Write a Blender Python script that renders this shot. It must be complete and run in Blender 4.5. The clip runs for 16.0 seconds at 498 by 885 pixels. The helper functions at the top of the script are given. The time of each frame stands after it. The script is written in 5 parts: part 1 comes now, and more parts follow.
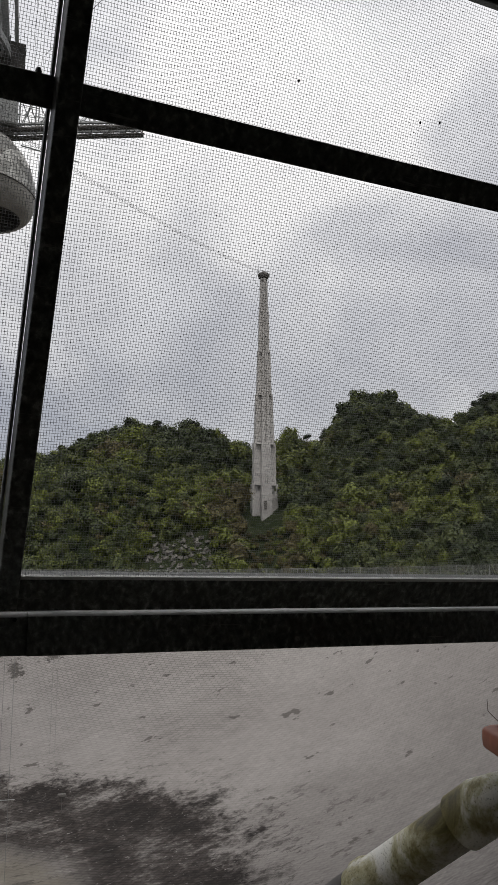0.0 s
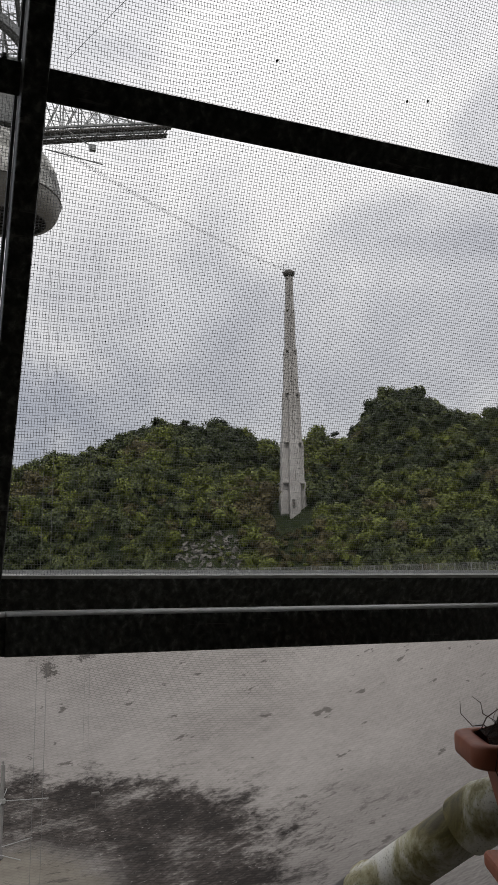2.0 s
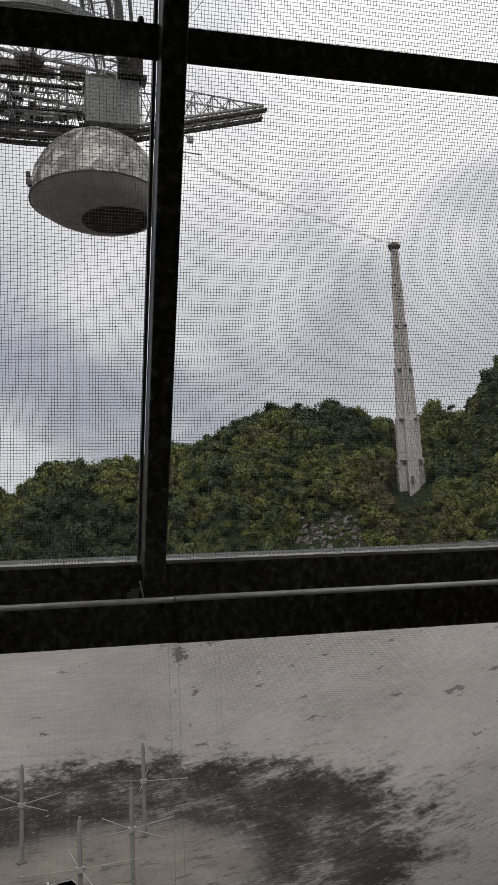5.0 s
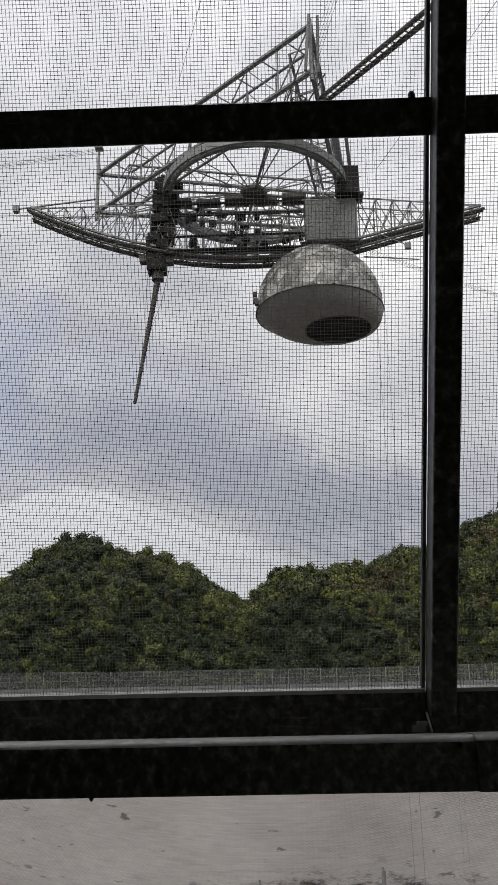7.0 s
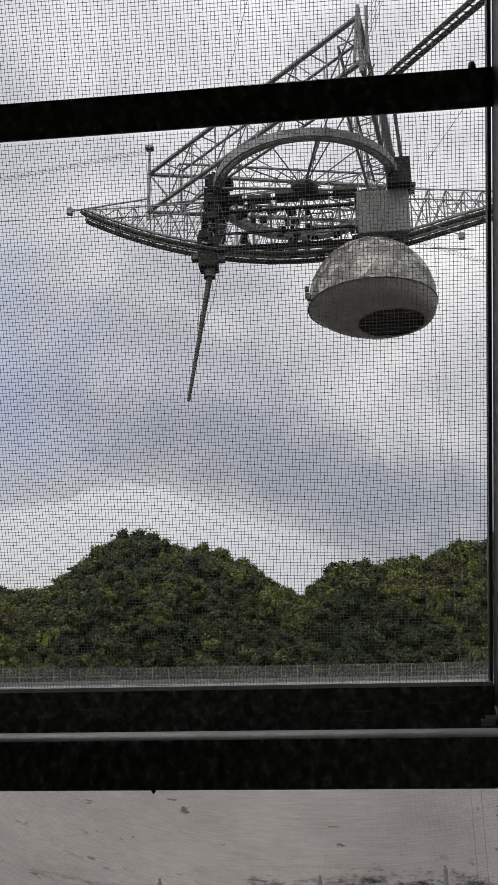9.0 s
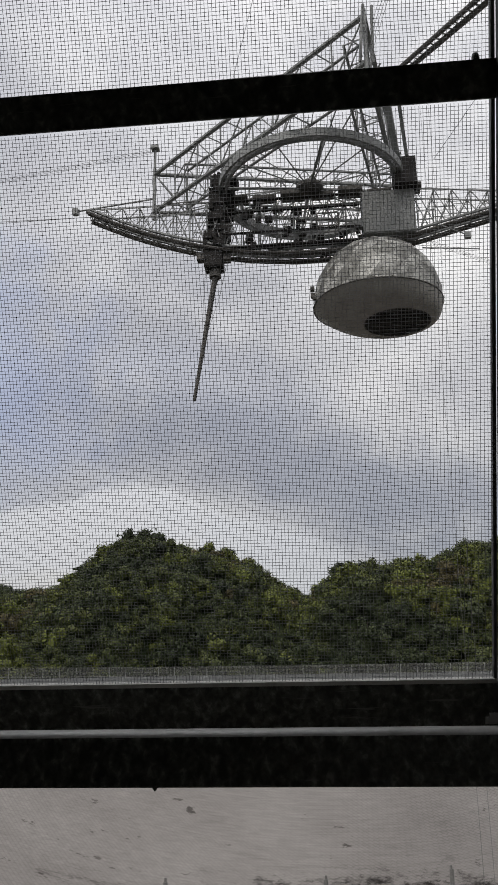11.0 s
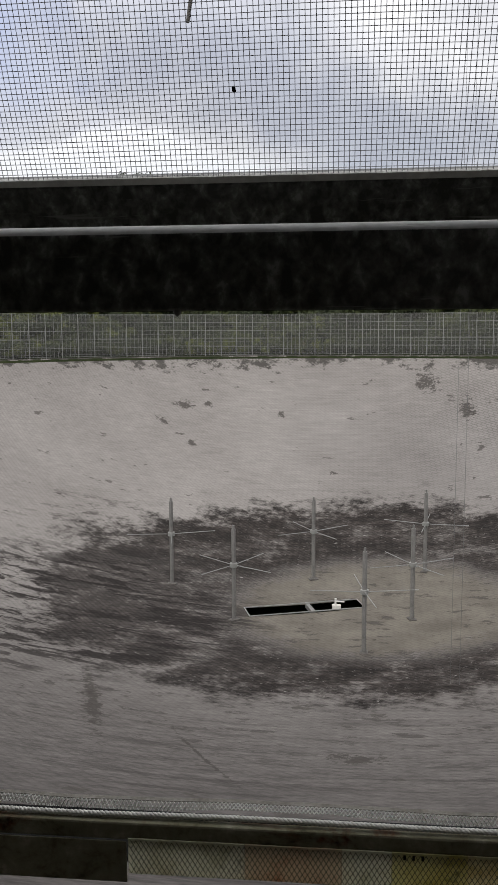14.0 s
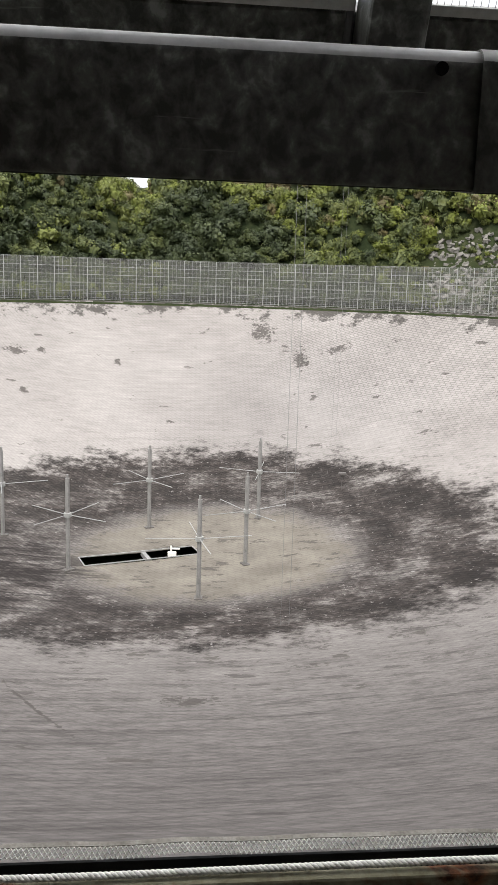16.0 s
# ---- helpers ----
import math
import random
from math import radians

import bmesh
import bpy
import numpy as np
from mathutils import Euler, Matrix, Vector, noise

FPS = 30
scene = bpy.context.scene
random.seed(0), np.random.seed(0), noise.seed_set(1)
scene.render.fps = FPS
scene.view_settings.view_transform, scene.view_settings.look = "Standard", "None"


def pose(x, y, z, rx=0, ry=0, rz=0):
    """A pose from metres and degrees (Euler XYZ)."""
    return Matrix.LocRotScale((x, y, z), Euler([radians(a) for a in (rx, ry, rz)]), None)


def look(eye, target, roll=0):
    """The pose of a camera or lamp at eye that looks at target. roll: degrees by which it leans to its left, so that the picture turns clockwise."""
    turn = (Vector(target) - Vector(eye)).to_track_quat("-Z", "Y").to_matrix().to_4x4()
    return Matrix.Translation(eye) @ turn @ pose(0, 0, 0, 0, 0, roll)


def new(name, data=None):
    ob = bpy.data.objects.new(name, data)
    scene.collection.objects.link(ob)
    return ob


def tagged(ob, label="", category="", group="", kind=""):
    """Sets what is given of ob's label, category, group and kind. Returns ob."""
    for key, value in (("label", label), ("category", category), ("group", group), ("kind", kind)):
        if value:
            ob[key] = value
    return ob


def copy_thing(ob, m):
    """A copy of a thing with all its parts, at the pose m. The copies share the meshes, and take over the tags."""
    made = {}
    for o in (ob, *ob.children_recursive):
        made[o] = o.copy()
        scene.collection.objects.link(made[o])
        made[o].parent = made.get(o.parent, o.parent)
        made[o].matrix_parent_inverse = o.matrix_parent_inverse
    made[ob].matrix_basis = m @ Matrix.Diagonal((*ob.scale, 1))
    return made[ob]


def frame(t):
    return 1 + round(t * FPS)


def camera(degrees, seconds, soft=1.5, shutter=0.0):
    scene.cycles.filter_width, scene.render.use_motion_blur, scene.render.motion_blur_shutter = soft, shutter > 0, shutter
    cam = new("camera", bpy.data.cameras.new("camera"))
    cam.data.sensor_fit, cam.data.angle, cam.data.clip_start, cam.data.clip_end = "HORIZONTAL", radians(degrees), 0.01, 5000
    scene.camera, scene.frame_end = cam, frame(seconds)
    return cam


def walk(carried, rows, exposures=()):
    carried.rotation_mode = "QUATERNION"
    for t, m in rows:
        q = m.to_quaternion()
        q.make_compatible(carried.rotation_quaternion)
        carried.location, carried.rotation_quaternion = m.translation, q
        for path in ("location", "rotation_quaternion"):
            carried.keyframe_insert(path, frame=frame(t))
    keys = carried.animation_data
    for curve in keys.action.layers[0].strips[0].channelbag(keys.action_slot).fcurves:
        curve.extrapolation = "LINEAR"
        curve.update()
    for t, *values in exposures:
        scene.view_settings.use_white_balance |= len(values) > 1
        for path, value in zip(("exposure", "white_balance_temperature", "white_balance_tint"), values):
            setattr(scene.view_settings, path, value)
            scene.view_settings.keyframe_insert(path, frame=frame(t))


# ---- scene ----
cam = camera(33.1, 16.0, 1.5)

# seconds, eye x y z, yaw, pitch, roll
ROWS = [
    (0, 0.0402, -0.3113, 1.4690, -24.148, 9.849, -0.080),
    (0.5, 0.1009, -0.2878, 1.4727, -21.434, 10.123, 0.131),
    (1, 0.1395, -0.2858, 1.4705, -21.516, 9.308, 0.070),
    (1.5, 0.1489, -0.2919, 1.4649, -22.719, 9.013, 0.401),
    (2, 0.1516, -0.2968, 1.4668, -22.131, 9.754, 0.399),
    (2.5, 0.1422, -0.2995, 1.4689, -22.112, 9.673, 0.057),
    (3, 0.1460, -0.2964, 1.4689, -22.242, 9.320, 0.033),
    (5.5, 0.0289, -0.1194, 1.4616, -9.820, 9.297, 1.909),
    (6, -0.0465, -0.0624, 1.4840, -5.257, 12.647, 0.953),
    (6.5, -0.0231, -0.0278, 1.5015, -0.943, 15.449, 1.914),
    (7, 0.0107, 0.0022, 1.5020, 1.551, 16.319, 1.113),
    (7.5, -0.0063, 0.0333, 1.4997, 4.747, 15.942, 1.163),
    (8, -0.0131, 0.0407, 1.4951, 4.482, 15.705, 1.126),
    (8.5, -0.0019, 0.0337, 1.4965, 5.018, 16.084, 0.890),
    (11, 0.0066, 0.0466, 1.4911, 5.699, 16.111, 0.803),
    (11.5, 0.0228, 0.0689, 1.4843, 6.493, 14.904, 0.131),
    (12, 0.0210, 0.1388, 1.4681, 8.671, 12.874, -0.664),
    (12.5, -0.1206, 0.2813, 1.4587, 5.650, 11.859, 0.798),
    (13, -0.2200, 0.3868, 1.4156, 4.137, 5.390, 0.083),
    (13.5, -0.2202, 0.5072, 1.3483, 4.648, -4.052, -0.791),
    (14, -0.1392, 0.6404, 1.3086, 5.504, -7.514, 0.322),
    (14.5, -0.1091, 0.7483, 1.2955, 0.085, -8.397, -1.574),
    (15, -0.0879, 0.8390, 1.2772, -4.679, -11.897, -0.459),
    (15.5, -0.0031, 0.8966, 1.2680, -3.937, -11.627, -0.747),
    (16, 0.1519, 0.9503, 1.2681, -5.374, -10.900, -1.723),
]
EXPOSURES = [(0, 0.0), (3.2, 0.0), (5.5, 0.0), (8.5, -0.05), (12, -0.12), (13, -0.12), (13.5, 0.08), (14, 0.36), (14.5, 0.7), (15, 1.15), (16, 1.5)]
walk(cam, [(t, pose(x, y, z, 90 + p, r, w)) for t, x, y, z, w, p, r in ROWS], EXPOSURES)

# ---- sky and sun ----
SKY_GAIN = 1.0
world = bpy.data.worlds.new("overcast_sky")
scene.world = world
world.use_nodes = True
wn, wl = world.node_tree.nodes, world.node_tree.links
wn.clear()


def wnode(kind, **values):
    n = wn.new(kind)
    for key, value in values.items():
        n.inputs[key].default_value = value
    return n


sky = wn.new("ShaderNodeTexSky")
sky.sky_type, sky.sun_disc = "NISHITA", False
sky.sun_elevation, sky.sun_rotation = radians(52), radians(203)
coord = wn.new("ShaderNodeTexCoord")
stretch = wn.new("ShaderNodeMapping")
stretch.inputs["Scale"].default_value = (1.0, 1.0, 1.7)
stretch.inputs["Location"].default_value = (0.31, 0.12, 0.4)
wl.new(coord.outputs["Generated"], stretch.inputs["Vector"])
broad = wnode("ShaderNodeTexNoise", Scale=2.7, Detail=4.0, Roughness=0.45, Distortion=0.5)
fine = wnode("ShaderNodeTexNoise", Scale=6.0, Detail=7.0, Roughness=0.48, Distortion=0.6)
wl.new(stretch.outputs[0], broad.inputs["Vector"])
wl.new(stretch.outputs[0], fine.inputs["Vector"])
blend = wn.new("ShaderNodeMath")
blend.operation = "MULTIPLY_ADD"
blend.inputs[1].default_value = 0.45
wl.new(fine.outputs["Fac"], blend.inputs[0])
wl.new(broad.outputs["Fac"], blend.inputs[2])
cloud = wn.new("ShaderNodeValToRGB")
cloud.color_ramp.elements[0].position, cloud.color_ramp.elements[0].color = 0.55, (0.57, 0.572, 0.612, 1)
cloud.color_ramp.elements[1].position, cloud.color_ramp.elements[1].color = 0.86, (1.0, 0.985, 0.98, 1)
mid = cloud.color_ramp.elements.new(0.70)
mid.color = (0.76, 0.757, 0.78, 1)
wl.new(blend.outputs[0], cloud.inputs["Fac"])
clear_bg = wnode("ShaderNodeBackground", Strength=0.10)
wl.new(sky.outputs[0], clear_bg.inputs["Color"])
cloud_bg = wnode("ShaderNodeBackground", Strength=0.92 * SKY_GAIN)
height = wn.new("ShaderNodeSeparateXYZ")
wl.new(coord.outputs["Generated"], height.inputs[0])
lift = wn.new("ShaderNodeMapRange")          # an overcast sky is brighter overhead
lift.inputs["From Min"].default_value, lift.inputs["From Max"].default_value = 0.05, 0.75
lift.inputs["To Min"].default_value, lift.inputs["To Max"].default_value = 0.74, 1.5
wl.new(height.outputs[2], lift.inputs[0])


def wmath(op, a, b=0.0, c=0.0):
    m = wn.new("ShaderNodeMath")
    m.operation = op
    for i, v in enumerate((a, b, c)):
        if isinstance(v, (int, float)):
            m.inputs[i].default_value = v
        else:
            wl.new(v, m.inputs[i])
    return m.outputs[0]


def wmix(fac, a, b):
    m = wn.new("ShaderNodeMix")
    m.data_type = "RGBA"
    wl.new(fac, m.inputs[0])
    wl.new(a, m.inputs[6])
    m.inputs[7].default_value = (*b, 1)
    return m.outputs[2]


bearing = wmath("MULTIPLY", wmath("ARCTAN2", height.outputs[0], height.outputs[1]), 57.2958)
rise_ = wmath("MULTIPLY", wmath("ARCSINE", height.outputs[2]), 57.2958)
ragged = wnode("ShaderNodeTexNoise", Scale=9.0, Detail=8.0, Roughness=0.58, Distortion=0.9)
wl.new(coord.outputs["Generated"], ragged.inputs["Vector"])
billow = wnode("ShaderNodeTexNoise", Scale=22.0, Detail=6.0, Roughness=0.5, Distortion=0.3)
wl.new(coord.outputs["Generated"], billow.inputs["Vector"])


def bank(az, el, wide, tall, tilt, soft, wave=1.5, puff=0.8):
    """A ragged oval region of the sky, 0 to 1; tilt in degrees of rise per degree of bearing."""
    u = wmath("DIVIDE", wmath("SUBTRACT", bearing, az), wide)
    v = wmath("SUBTRACT", rise_, wmath("MULTIPLY_ADD", wmath("SUBTRACT", bearing, az), tilt, el))
    v = wmath("DIVIDE", v, tall)
    d = wmath("SQRT", wmath("ADD", wmath("MULTIPLY", u, u), wmath("MULTIPLY", v, v)))
    d = wmath("ADD", d, wmath("MULTIPLY_ADD", ragged.outputs["Fac"], wave, -0.5 * wave))
    d = wmath("ADD", d, wmath("MULTIPLY_ADD", billow.outputs["Fac"], puff, -0.5 * puff))
    m = wn.new("ShaderNodeMapRange")
    m.interpolation_type = "SMOOTHSTEP"
    m.inputs["From Min"].default_value, m.inputs["From Max"].default_value = 1.0 + soft, 1.0 - soft
    wl.new(d, m.inputs[0])
    return m.outputs[0]


tint = cloud.outputs["Color"]
for az, el, wide, tall, tilt, soft, strength, shade in (
        (-29.0, 18.5, 11.0, 9.0, 0.0, 0.65, 0.60, (0.44, 0.52, 0.78)),       # blue gap
        (-9.0, 20.0, 9.0, 2.6, -0.25, 0.9, 0.35, (0.55, 0.58, 0.70)),
        (0.5, 13.0, 14.0, 3.4, -0.32, 0.6, 0.75, (0.40, 0.42, 0.50)),         # grey bank above the hills
        (10.0, 11.5, 9.0, 4.2, -0.05, 0.7, 0.60, (0.43, 0.45, 0.52)),
        (-16.0, 10.0, 10.5, 2.6, 0.10, 0.16, 0.90, (1.0, 1.0, 1.03)),       # bright heaped cloud
        (-4.0, 8.4, 6.5, 2.6, -0.35, 0.30, 0.80, (0.95, 0.96, 1.0)),
        (20.0, 19.0, 2.6, 7.0, 0.0, 0.8, 0.50, (0.50, 0.51, 0.56)),
        (28.0, 15.0, 12.0, 6.0, 0.2, 0.9, 0.45, (0.54, 0.55, 0.60)),
        (17.0, 18.0, 3.0, 2.5, 0.3, 0.8, 0.55, (0.92, 0.92, 0.94))):
    tint = wmix(wmath("MULTIPLY", bank(az, el, wide, tall, tilt, soft), strength), tint, shade)
scaled = wn.new("ShaderNodeVectorMath")
scaled.operation = "SCALE"
wl.new(tint, scaled.inputs[0])
wl.new(lift.outputs[0], scaled.inputs["Scale"])
wl.new(scaled.outputs[0], cloud_bg.inputs["Color"])
mixed = wnode("ShaderNodeMixShader", Fac=0.92)
wl.new(clear_bg.outputs[0], mixed.inputs[1])
wl.new(cloud_bg.outputs[0], mixed.inputs[2])
wout = wn.new("ShaderNodeOutputWorld")
wl.new(mixed.outputs[0], wout.inputs["Surface"])

sun = new("sun", bpy.data.lights.new("sun", "SUN"))
sun.data.energy, sun.data.angle, sun.data.color = 1.5, radians(25), (1.0, 0.96, 0.9)
sun.matrix_world = look((0, 0, 0), (0.30, 0.72, -1.0))

# ---- materials ----


class Nodes:
    """A material's node tree, built with short calls."""

    def __init__(self, name, rough=0.6, metal=0.0):
        self.mat = bpy.data.materials.new(name)
        self.mat.use_nodes = True
        self.n, self.l = self.mat.node_tree.nodes, self.mat.node_tree.links
        self.bsdf = self.n["Principled BSDF"]
        self.bsdf.inputs["Roughness"].default_value = rough
        self.bsdf.inputs["Metallic"].default_value = metal
        self.where = self.n.new("ShaderNodeTexCoord").outputs["Object"]

    def link(self, a, b):
        self.l.new(a, b)
        return self

    def coords(self, scale=(1, 1, 1), turn=(0, 0, 0), vector=None):
        m = self.n.new("ShaderNodeMapping")
        m.inputs["Scale"].default_value, m.inputs["Rotation"].default_value = scale, turn
        self.l.new(vector or self.where, m.inputs["Vector"])
        return m.outputs[0]

    def noise(self, scale, detail=5.0, rough=0.55, vector=None, distortion=0.0):
        t = self.n.new("ShaderNodeTexNoise")
        for key, value in (("Scale", scale), ("Detail", detail), ("Roughness", rough), ("Distortion", distortion)):
            t.inputs[key].default_value = value
        self.l.new(vector or self.where, t.inputs["Vector"])
        return t.outputs["Fac"]

    def ramp(self, fac, stops):
        r = self.n.new("ShaderNodeValToRGB")
        r.color_ramp.elements[0].position, r.color_ramp.elements[0].color = stops[0][0], (*stops[0][1], 1)
        r.color_ramp.elements[1].position, r.color_ramp.elements[1].color = stops[-1][0], (*stops[-1][1], 1)
        for at, c in stops[1:-1]:
            r.color_ramp.elements.new(at).color = (*c, 1)
        self.l.new(fac, r.inputs["Fac"])
        return r.outputs["Color"]

    def math(self, op, a, b=0.0, c=0.0, clamp=False):
        m = self.n.new("ShaderNodeMath")
        m.operation, m.use_clamp = op, clamp
        for i, v in enumerate((a, b, c)):
            if isinstance(v, (int, float)):
                m.inputs[i].default_value = v
            else:
                self.l.new(v, m.inputs[i])
        return m.outputs[0]

    def mix(self, fac, a, b, mode="MIX"):
        m = self.n.new("ShaderNodeMix")
        m.data_type, m.blend_type = "RGBA", mode
        for sock, v in ((m.inputs[0], fac), (m.inputs[6], a), (m.inputs[7], b)):
            if isinstance(v, (int, float)):
                sock.default_value = v
            elif isinstance(v, tuple):
                sock.default_value = (*v, 1)
            else:
                self.l.new(v, sock)
        return m.outputs[2]

    def axis(self, which, vector=None):
        s = self.n.new("ShaderNodeSeparateXYZ")
        self.l.new(vector or self.where, s.inputs[0])
        return s.outputs[which]

    def bump(self, height, strength=0.3, distance=0.01):
        b = self.n.new("ShaderNodeBump")
        b.inputs["Strength"].default_value, b.inputs["Distance"].default_value = strength, distance
        self.l.new(height, b.inputs["Height"])
        self.l.new(b.outputs[0], self.bsdf.inputs["Normal"])
        return self

    def color(self, c):
        if isinstance(c, tuple):
            self.bsdf.inputs["Base Color"].default_value = (*c, 1)
        else:
            self.l.new(c, self.bsdf.inputs["Base Color"])
        return self

    def done(self):
        return self.mat


def mottled(name, a, b, scale, rough=0.6, metal=0.0, bump=0.2, distance=0.01, fine=6.0):
    """A surface whose colour wanders between a and b at two scales."""
    k = Nodes(name, rough, metal)
    n1, n2 = k.noise(scale, 6, 0.6), k.noise(scale * fine, 4, 0.6)
    f = k.math("MULTIPLY_ADD", n2, 0.4, k.math("MULTIPLY", n1, 0.6))
    k.color(k.ramp(f, [(0.34, a), (0.66, b)]))
    k.bump(n2, bump, distance)
    return k.done()


def painted_steel():
    k = Nodes("dark_painted_steel", 0.42)
    patches = k.noise(62, 5, 0.6, k.coords((1.0, 1.0, 0.8), (0, 0.5, 0)), 0.3)
    fine = k.noise(140, 5, 0.65)
    scratch = k.noise(22, 4, 0.6, k.coords((0.3, 1.0, 5.0), (0, -0.45, 0)), 0.2)
    f = k.math("MULTIPLY_ADD", fine, 0.2, k.math("MULTIPLY", patches, 0.8))
    base = k.ramp(f, [(0.42, (0.026, 0.026, 0.021)), (0.46, (0.050, 0.051, 0.043)), (0.51, (0.075, 0.078, 0.067)), (0.57, (0.115, 0.120, 0.107)), (0.64, (0.23, 0.24, 0.22))])
    k.color(k.mix(k.ramp(scratch, [(0.66, (0, 0, 0)), (0.70, (1, 1, 1))]), base, (0.20, 0.20, 0.19)))
    k.link(k.math("MULTIPLY_ADD", patches, 0.35, 0.26), k.bsdf.inputs["Roughness"])
    k.bump(fine, 0.15, 0.003)
    return k.done()


STEEL_DARK = painted_steel()
STEEL_SIDE = mottled("grey_lit_side_steel", (0.10, 0.10, 0.10), (0.17, 0.17, 0.168), 12, 0.45, 0.1, 0.1, 0.002)
# pale metal of the latch, and the rail's highlight as a colour
RAIL_TOP = mottled("pale_metal_and_rail_highlight", (0.30, 0.30, 0.29), (0.55, 0.55, 0.54), 14, 0.45, 0.2, 0.1, 0.002)
WIRE = mottled("galvanised_wire", (0.24, 0.24, 0.245), (0.42, 0.42, 0.43), 40, 0.35, 0.5, 0.0)
WALL = mottled("dim_plaster", (0.26, 0.25, 0.23), (0.38, 0.36, 0.33), 2.0, 0.85)
FLOOR = mottled("deck_boards", (0.15, 0.135, 0.115), (0.25, 0.23, 0.20), 3.0, 0.8)
CEIL = mottled("ceiling_boards", (0.30, 0.29, 0.27), (0.42, 0.41, 0.39), 2.0, 0.85)
TRUSS = mottled("weathered_grey_steel", (0.16, 0.165, 0.165), (0.30, 0.305, 0.30), 0.4, 0.6, 0.2, 0.1, 0.02)
TRUSS_DARK = mottled("rusty_dark_steel", (0.045, 0.042, 0.040), (0.12, 0.11, 0.10), 0.5, 0.7, 0.1, 0.15, 0.03)
MACHINE = mottled("sooty_dark_steel", (0.012, 0.011, 0.011), (0.045, 0.042, 0.040), 0.6, 0.75, 0.0, 0.15, 0.03)
MACHINE.node_tree.nodes["Principled BSDF"].inputs["Specular IOR Level"].default_value = 0.1
CABLE = mottled("steel_cable", (0.09, 0.09, 0.09), (0.18, 0.18, 0.18), 0.3, 0.55, 0.3, 0.0)
CONCRETE = mottled("tower_concrete", (0.26, 0.248, 0.237), (0.44, 0.425, 0.41), 0.12, 0.9, 0.0, 0.3, 0.1)
BOX_GREY = mottled("pale_grey_sheet_metal", (0.16, 0.163, 0.158), (0.25, 0.254, 0.248), 0.3, 0.55)
GALV = mottled("fence_galvanised", (0.19, 0.194, 0.185), (0.32, 0.324, 0.31), 0.3, 0.5, 0.2, 0.0)
POLE = mottled("galvanised_pole", (0.13, 0.128, 0.122), (0.24, 0.235, 0.225), 0.5, 0.55, 0.2, 0.1, 0.02)
TERRACOTTA = mottled("terracotta_plastic", (0.36, 0.098, 0.044), (0.50, 0.155, 0.07), 9, 0.5, 0.0, 0.1, 0.003)
SOIL = mottled("dry_root_soil", (0.03, 0.015, 0.01), (0.12, 0.05, 0.03), 60, 0.95, 0.0, 0.9, 0.02)
TWIG = mottled("dry_twig", (0.03, 0.018, 0.012), (0.08, 0.05, 0.035), 80, 0.9)
ROPE = mottled("white_nylon_rope", (0.50, 0.49, 0.45), (0.72, 0.71, 0.66), 60, 0.7)
NET = mottled("white_plastic_net", (0.45, 0.45, 0.42), (0.68, 0.68, 0.64), 20, 0.6)
NET_DARK = mottled("dark_plastic_net", (0.09, 0.09, 0.06), (0.16, 0.16, 0.11), 20, 0.6)
HEM = mottled("weathered_tan_plastic", (0.16, 0.145, 0.12), (0.36, 0.34, 0.30), 25, 0.8, 0.0, 0.4, 0.003)
BARK = mottled("bark", (0.06, 0.05, 0.04), (0.16, 0.14, 0.12), 1.5, 0.95)
# black for small marks, and for shade painted into undersides, gaps and openings
BLACK = mottled("black_shade_and_marks", (0.008, 0.008, 0.008), (0.02, 0.02, 0.02), 5, 0.95)
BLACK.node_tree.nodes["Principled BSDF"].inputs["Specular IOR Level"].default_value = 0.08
ROCK = mottled("pale_limestone", (0.07, 0.066, 0.058), (0.20, 0.19, 0.17), 0.5, 0.95, 0.0, 0.6, 0.2)


def mossy_pipe():
    k = Nodes("mossy_white_pipe", 0.55)
    moss = k.noise(6, 8, 0.66, distortion=0.7)
    film = k.noise(2.4, 5, 0.6)
    speck = k.noise(170, 6, 0.65)
    f = k.math("MULTIPLY_ADD", moss, 0.75, k.math("MULTIPLY", film, 0.35))
    base = k.ramp(f, [(0.42, (0.075, 0.062, 0.018)), (0.50, (0.19, 0.16, 0.05)), (0.56, (0.40, 0.37, 0.22)), (0.62, (0.66, 0.64, 0.55)), (0.75, (0.74, 0.73, 0.68))])
    k.color(k.mix(k.ramp(speck, [(0.34, (0.8, 0.8, 0.8)), (0.44, (0, 0, 0))]), base, (0.09, 0.08, 0.03)))
    k.bump(k.math("MULTIPLY_ADD", speck, 0.4, moss), 0.35, 0.006)
    return k.done()


PIPE = mossy_pipe()


def beam_paint():
    k = Nodes("peeling_olive_paint", 0.9)
    k.bsdf.inputs["Specular IOR Level"].default_value = 0.12
    n, m = k.noise(16, 8, 0.68, distortion=0.6), k.noise(70, 5, 0.65)
    rust = k.noise(5.5, 7, 0.66, k.coords((1, 1, 1.6)), 0.5)
    base = k.ramp(k.math("MULTIPLY_ADD", m, 0.3, k.math("MULTIPLY", n, 0.7)), [(0.36, (0.06, 0.056, 0.034)), (0.47, (0.16, 0.148, 0.096)), (0.56, (0.20, 0.19, 0.135)), (0.68, (0.32, 0.31, 0.24))])
    k.color(k.mix(k.ramp(rust, [(0.54, (0, 0, 0)), (0.62, (1, 1, 1))]), base, k.ramp(m, [(0.35, (0.03, 0.014, 0.009)), (0.65, (0.15, 0.062, 0.03))])))
    k.bump(n, 0.5, 0.004)
    return k.done()


BEAM = beam_paint()


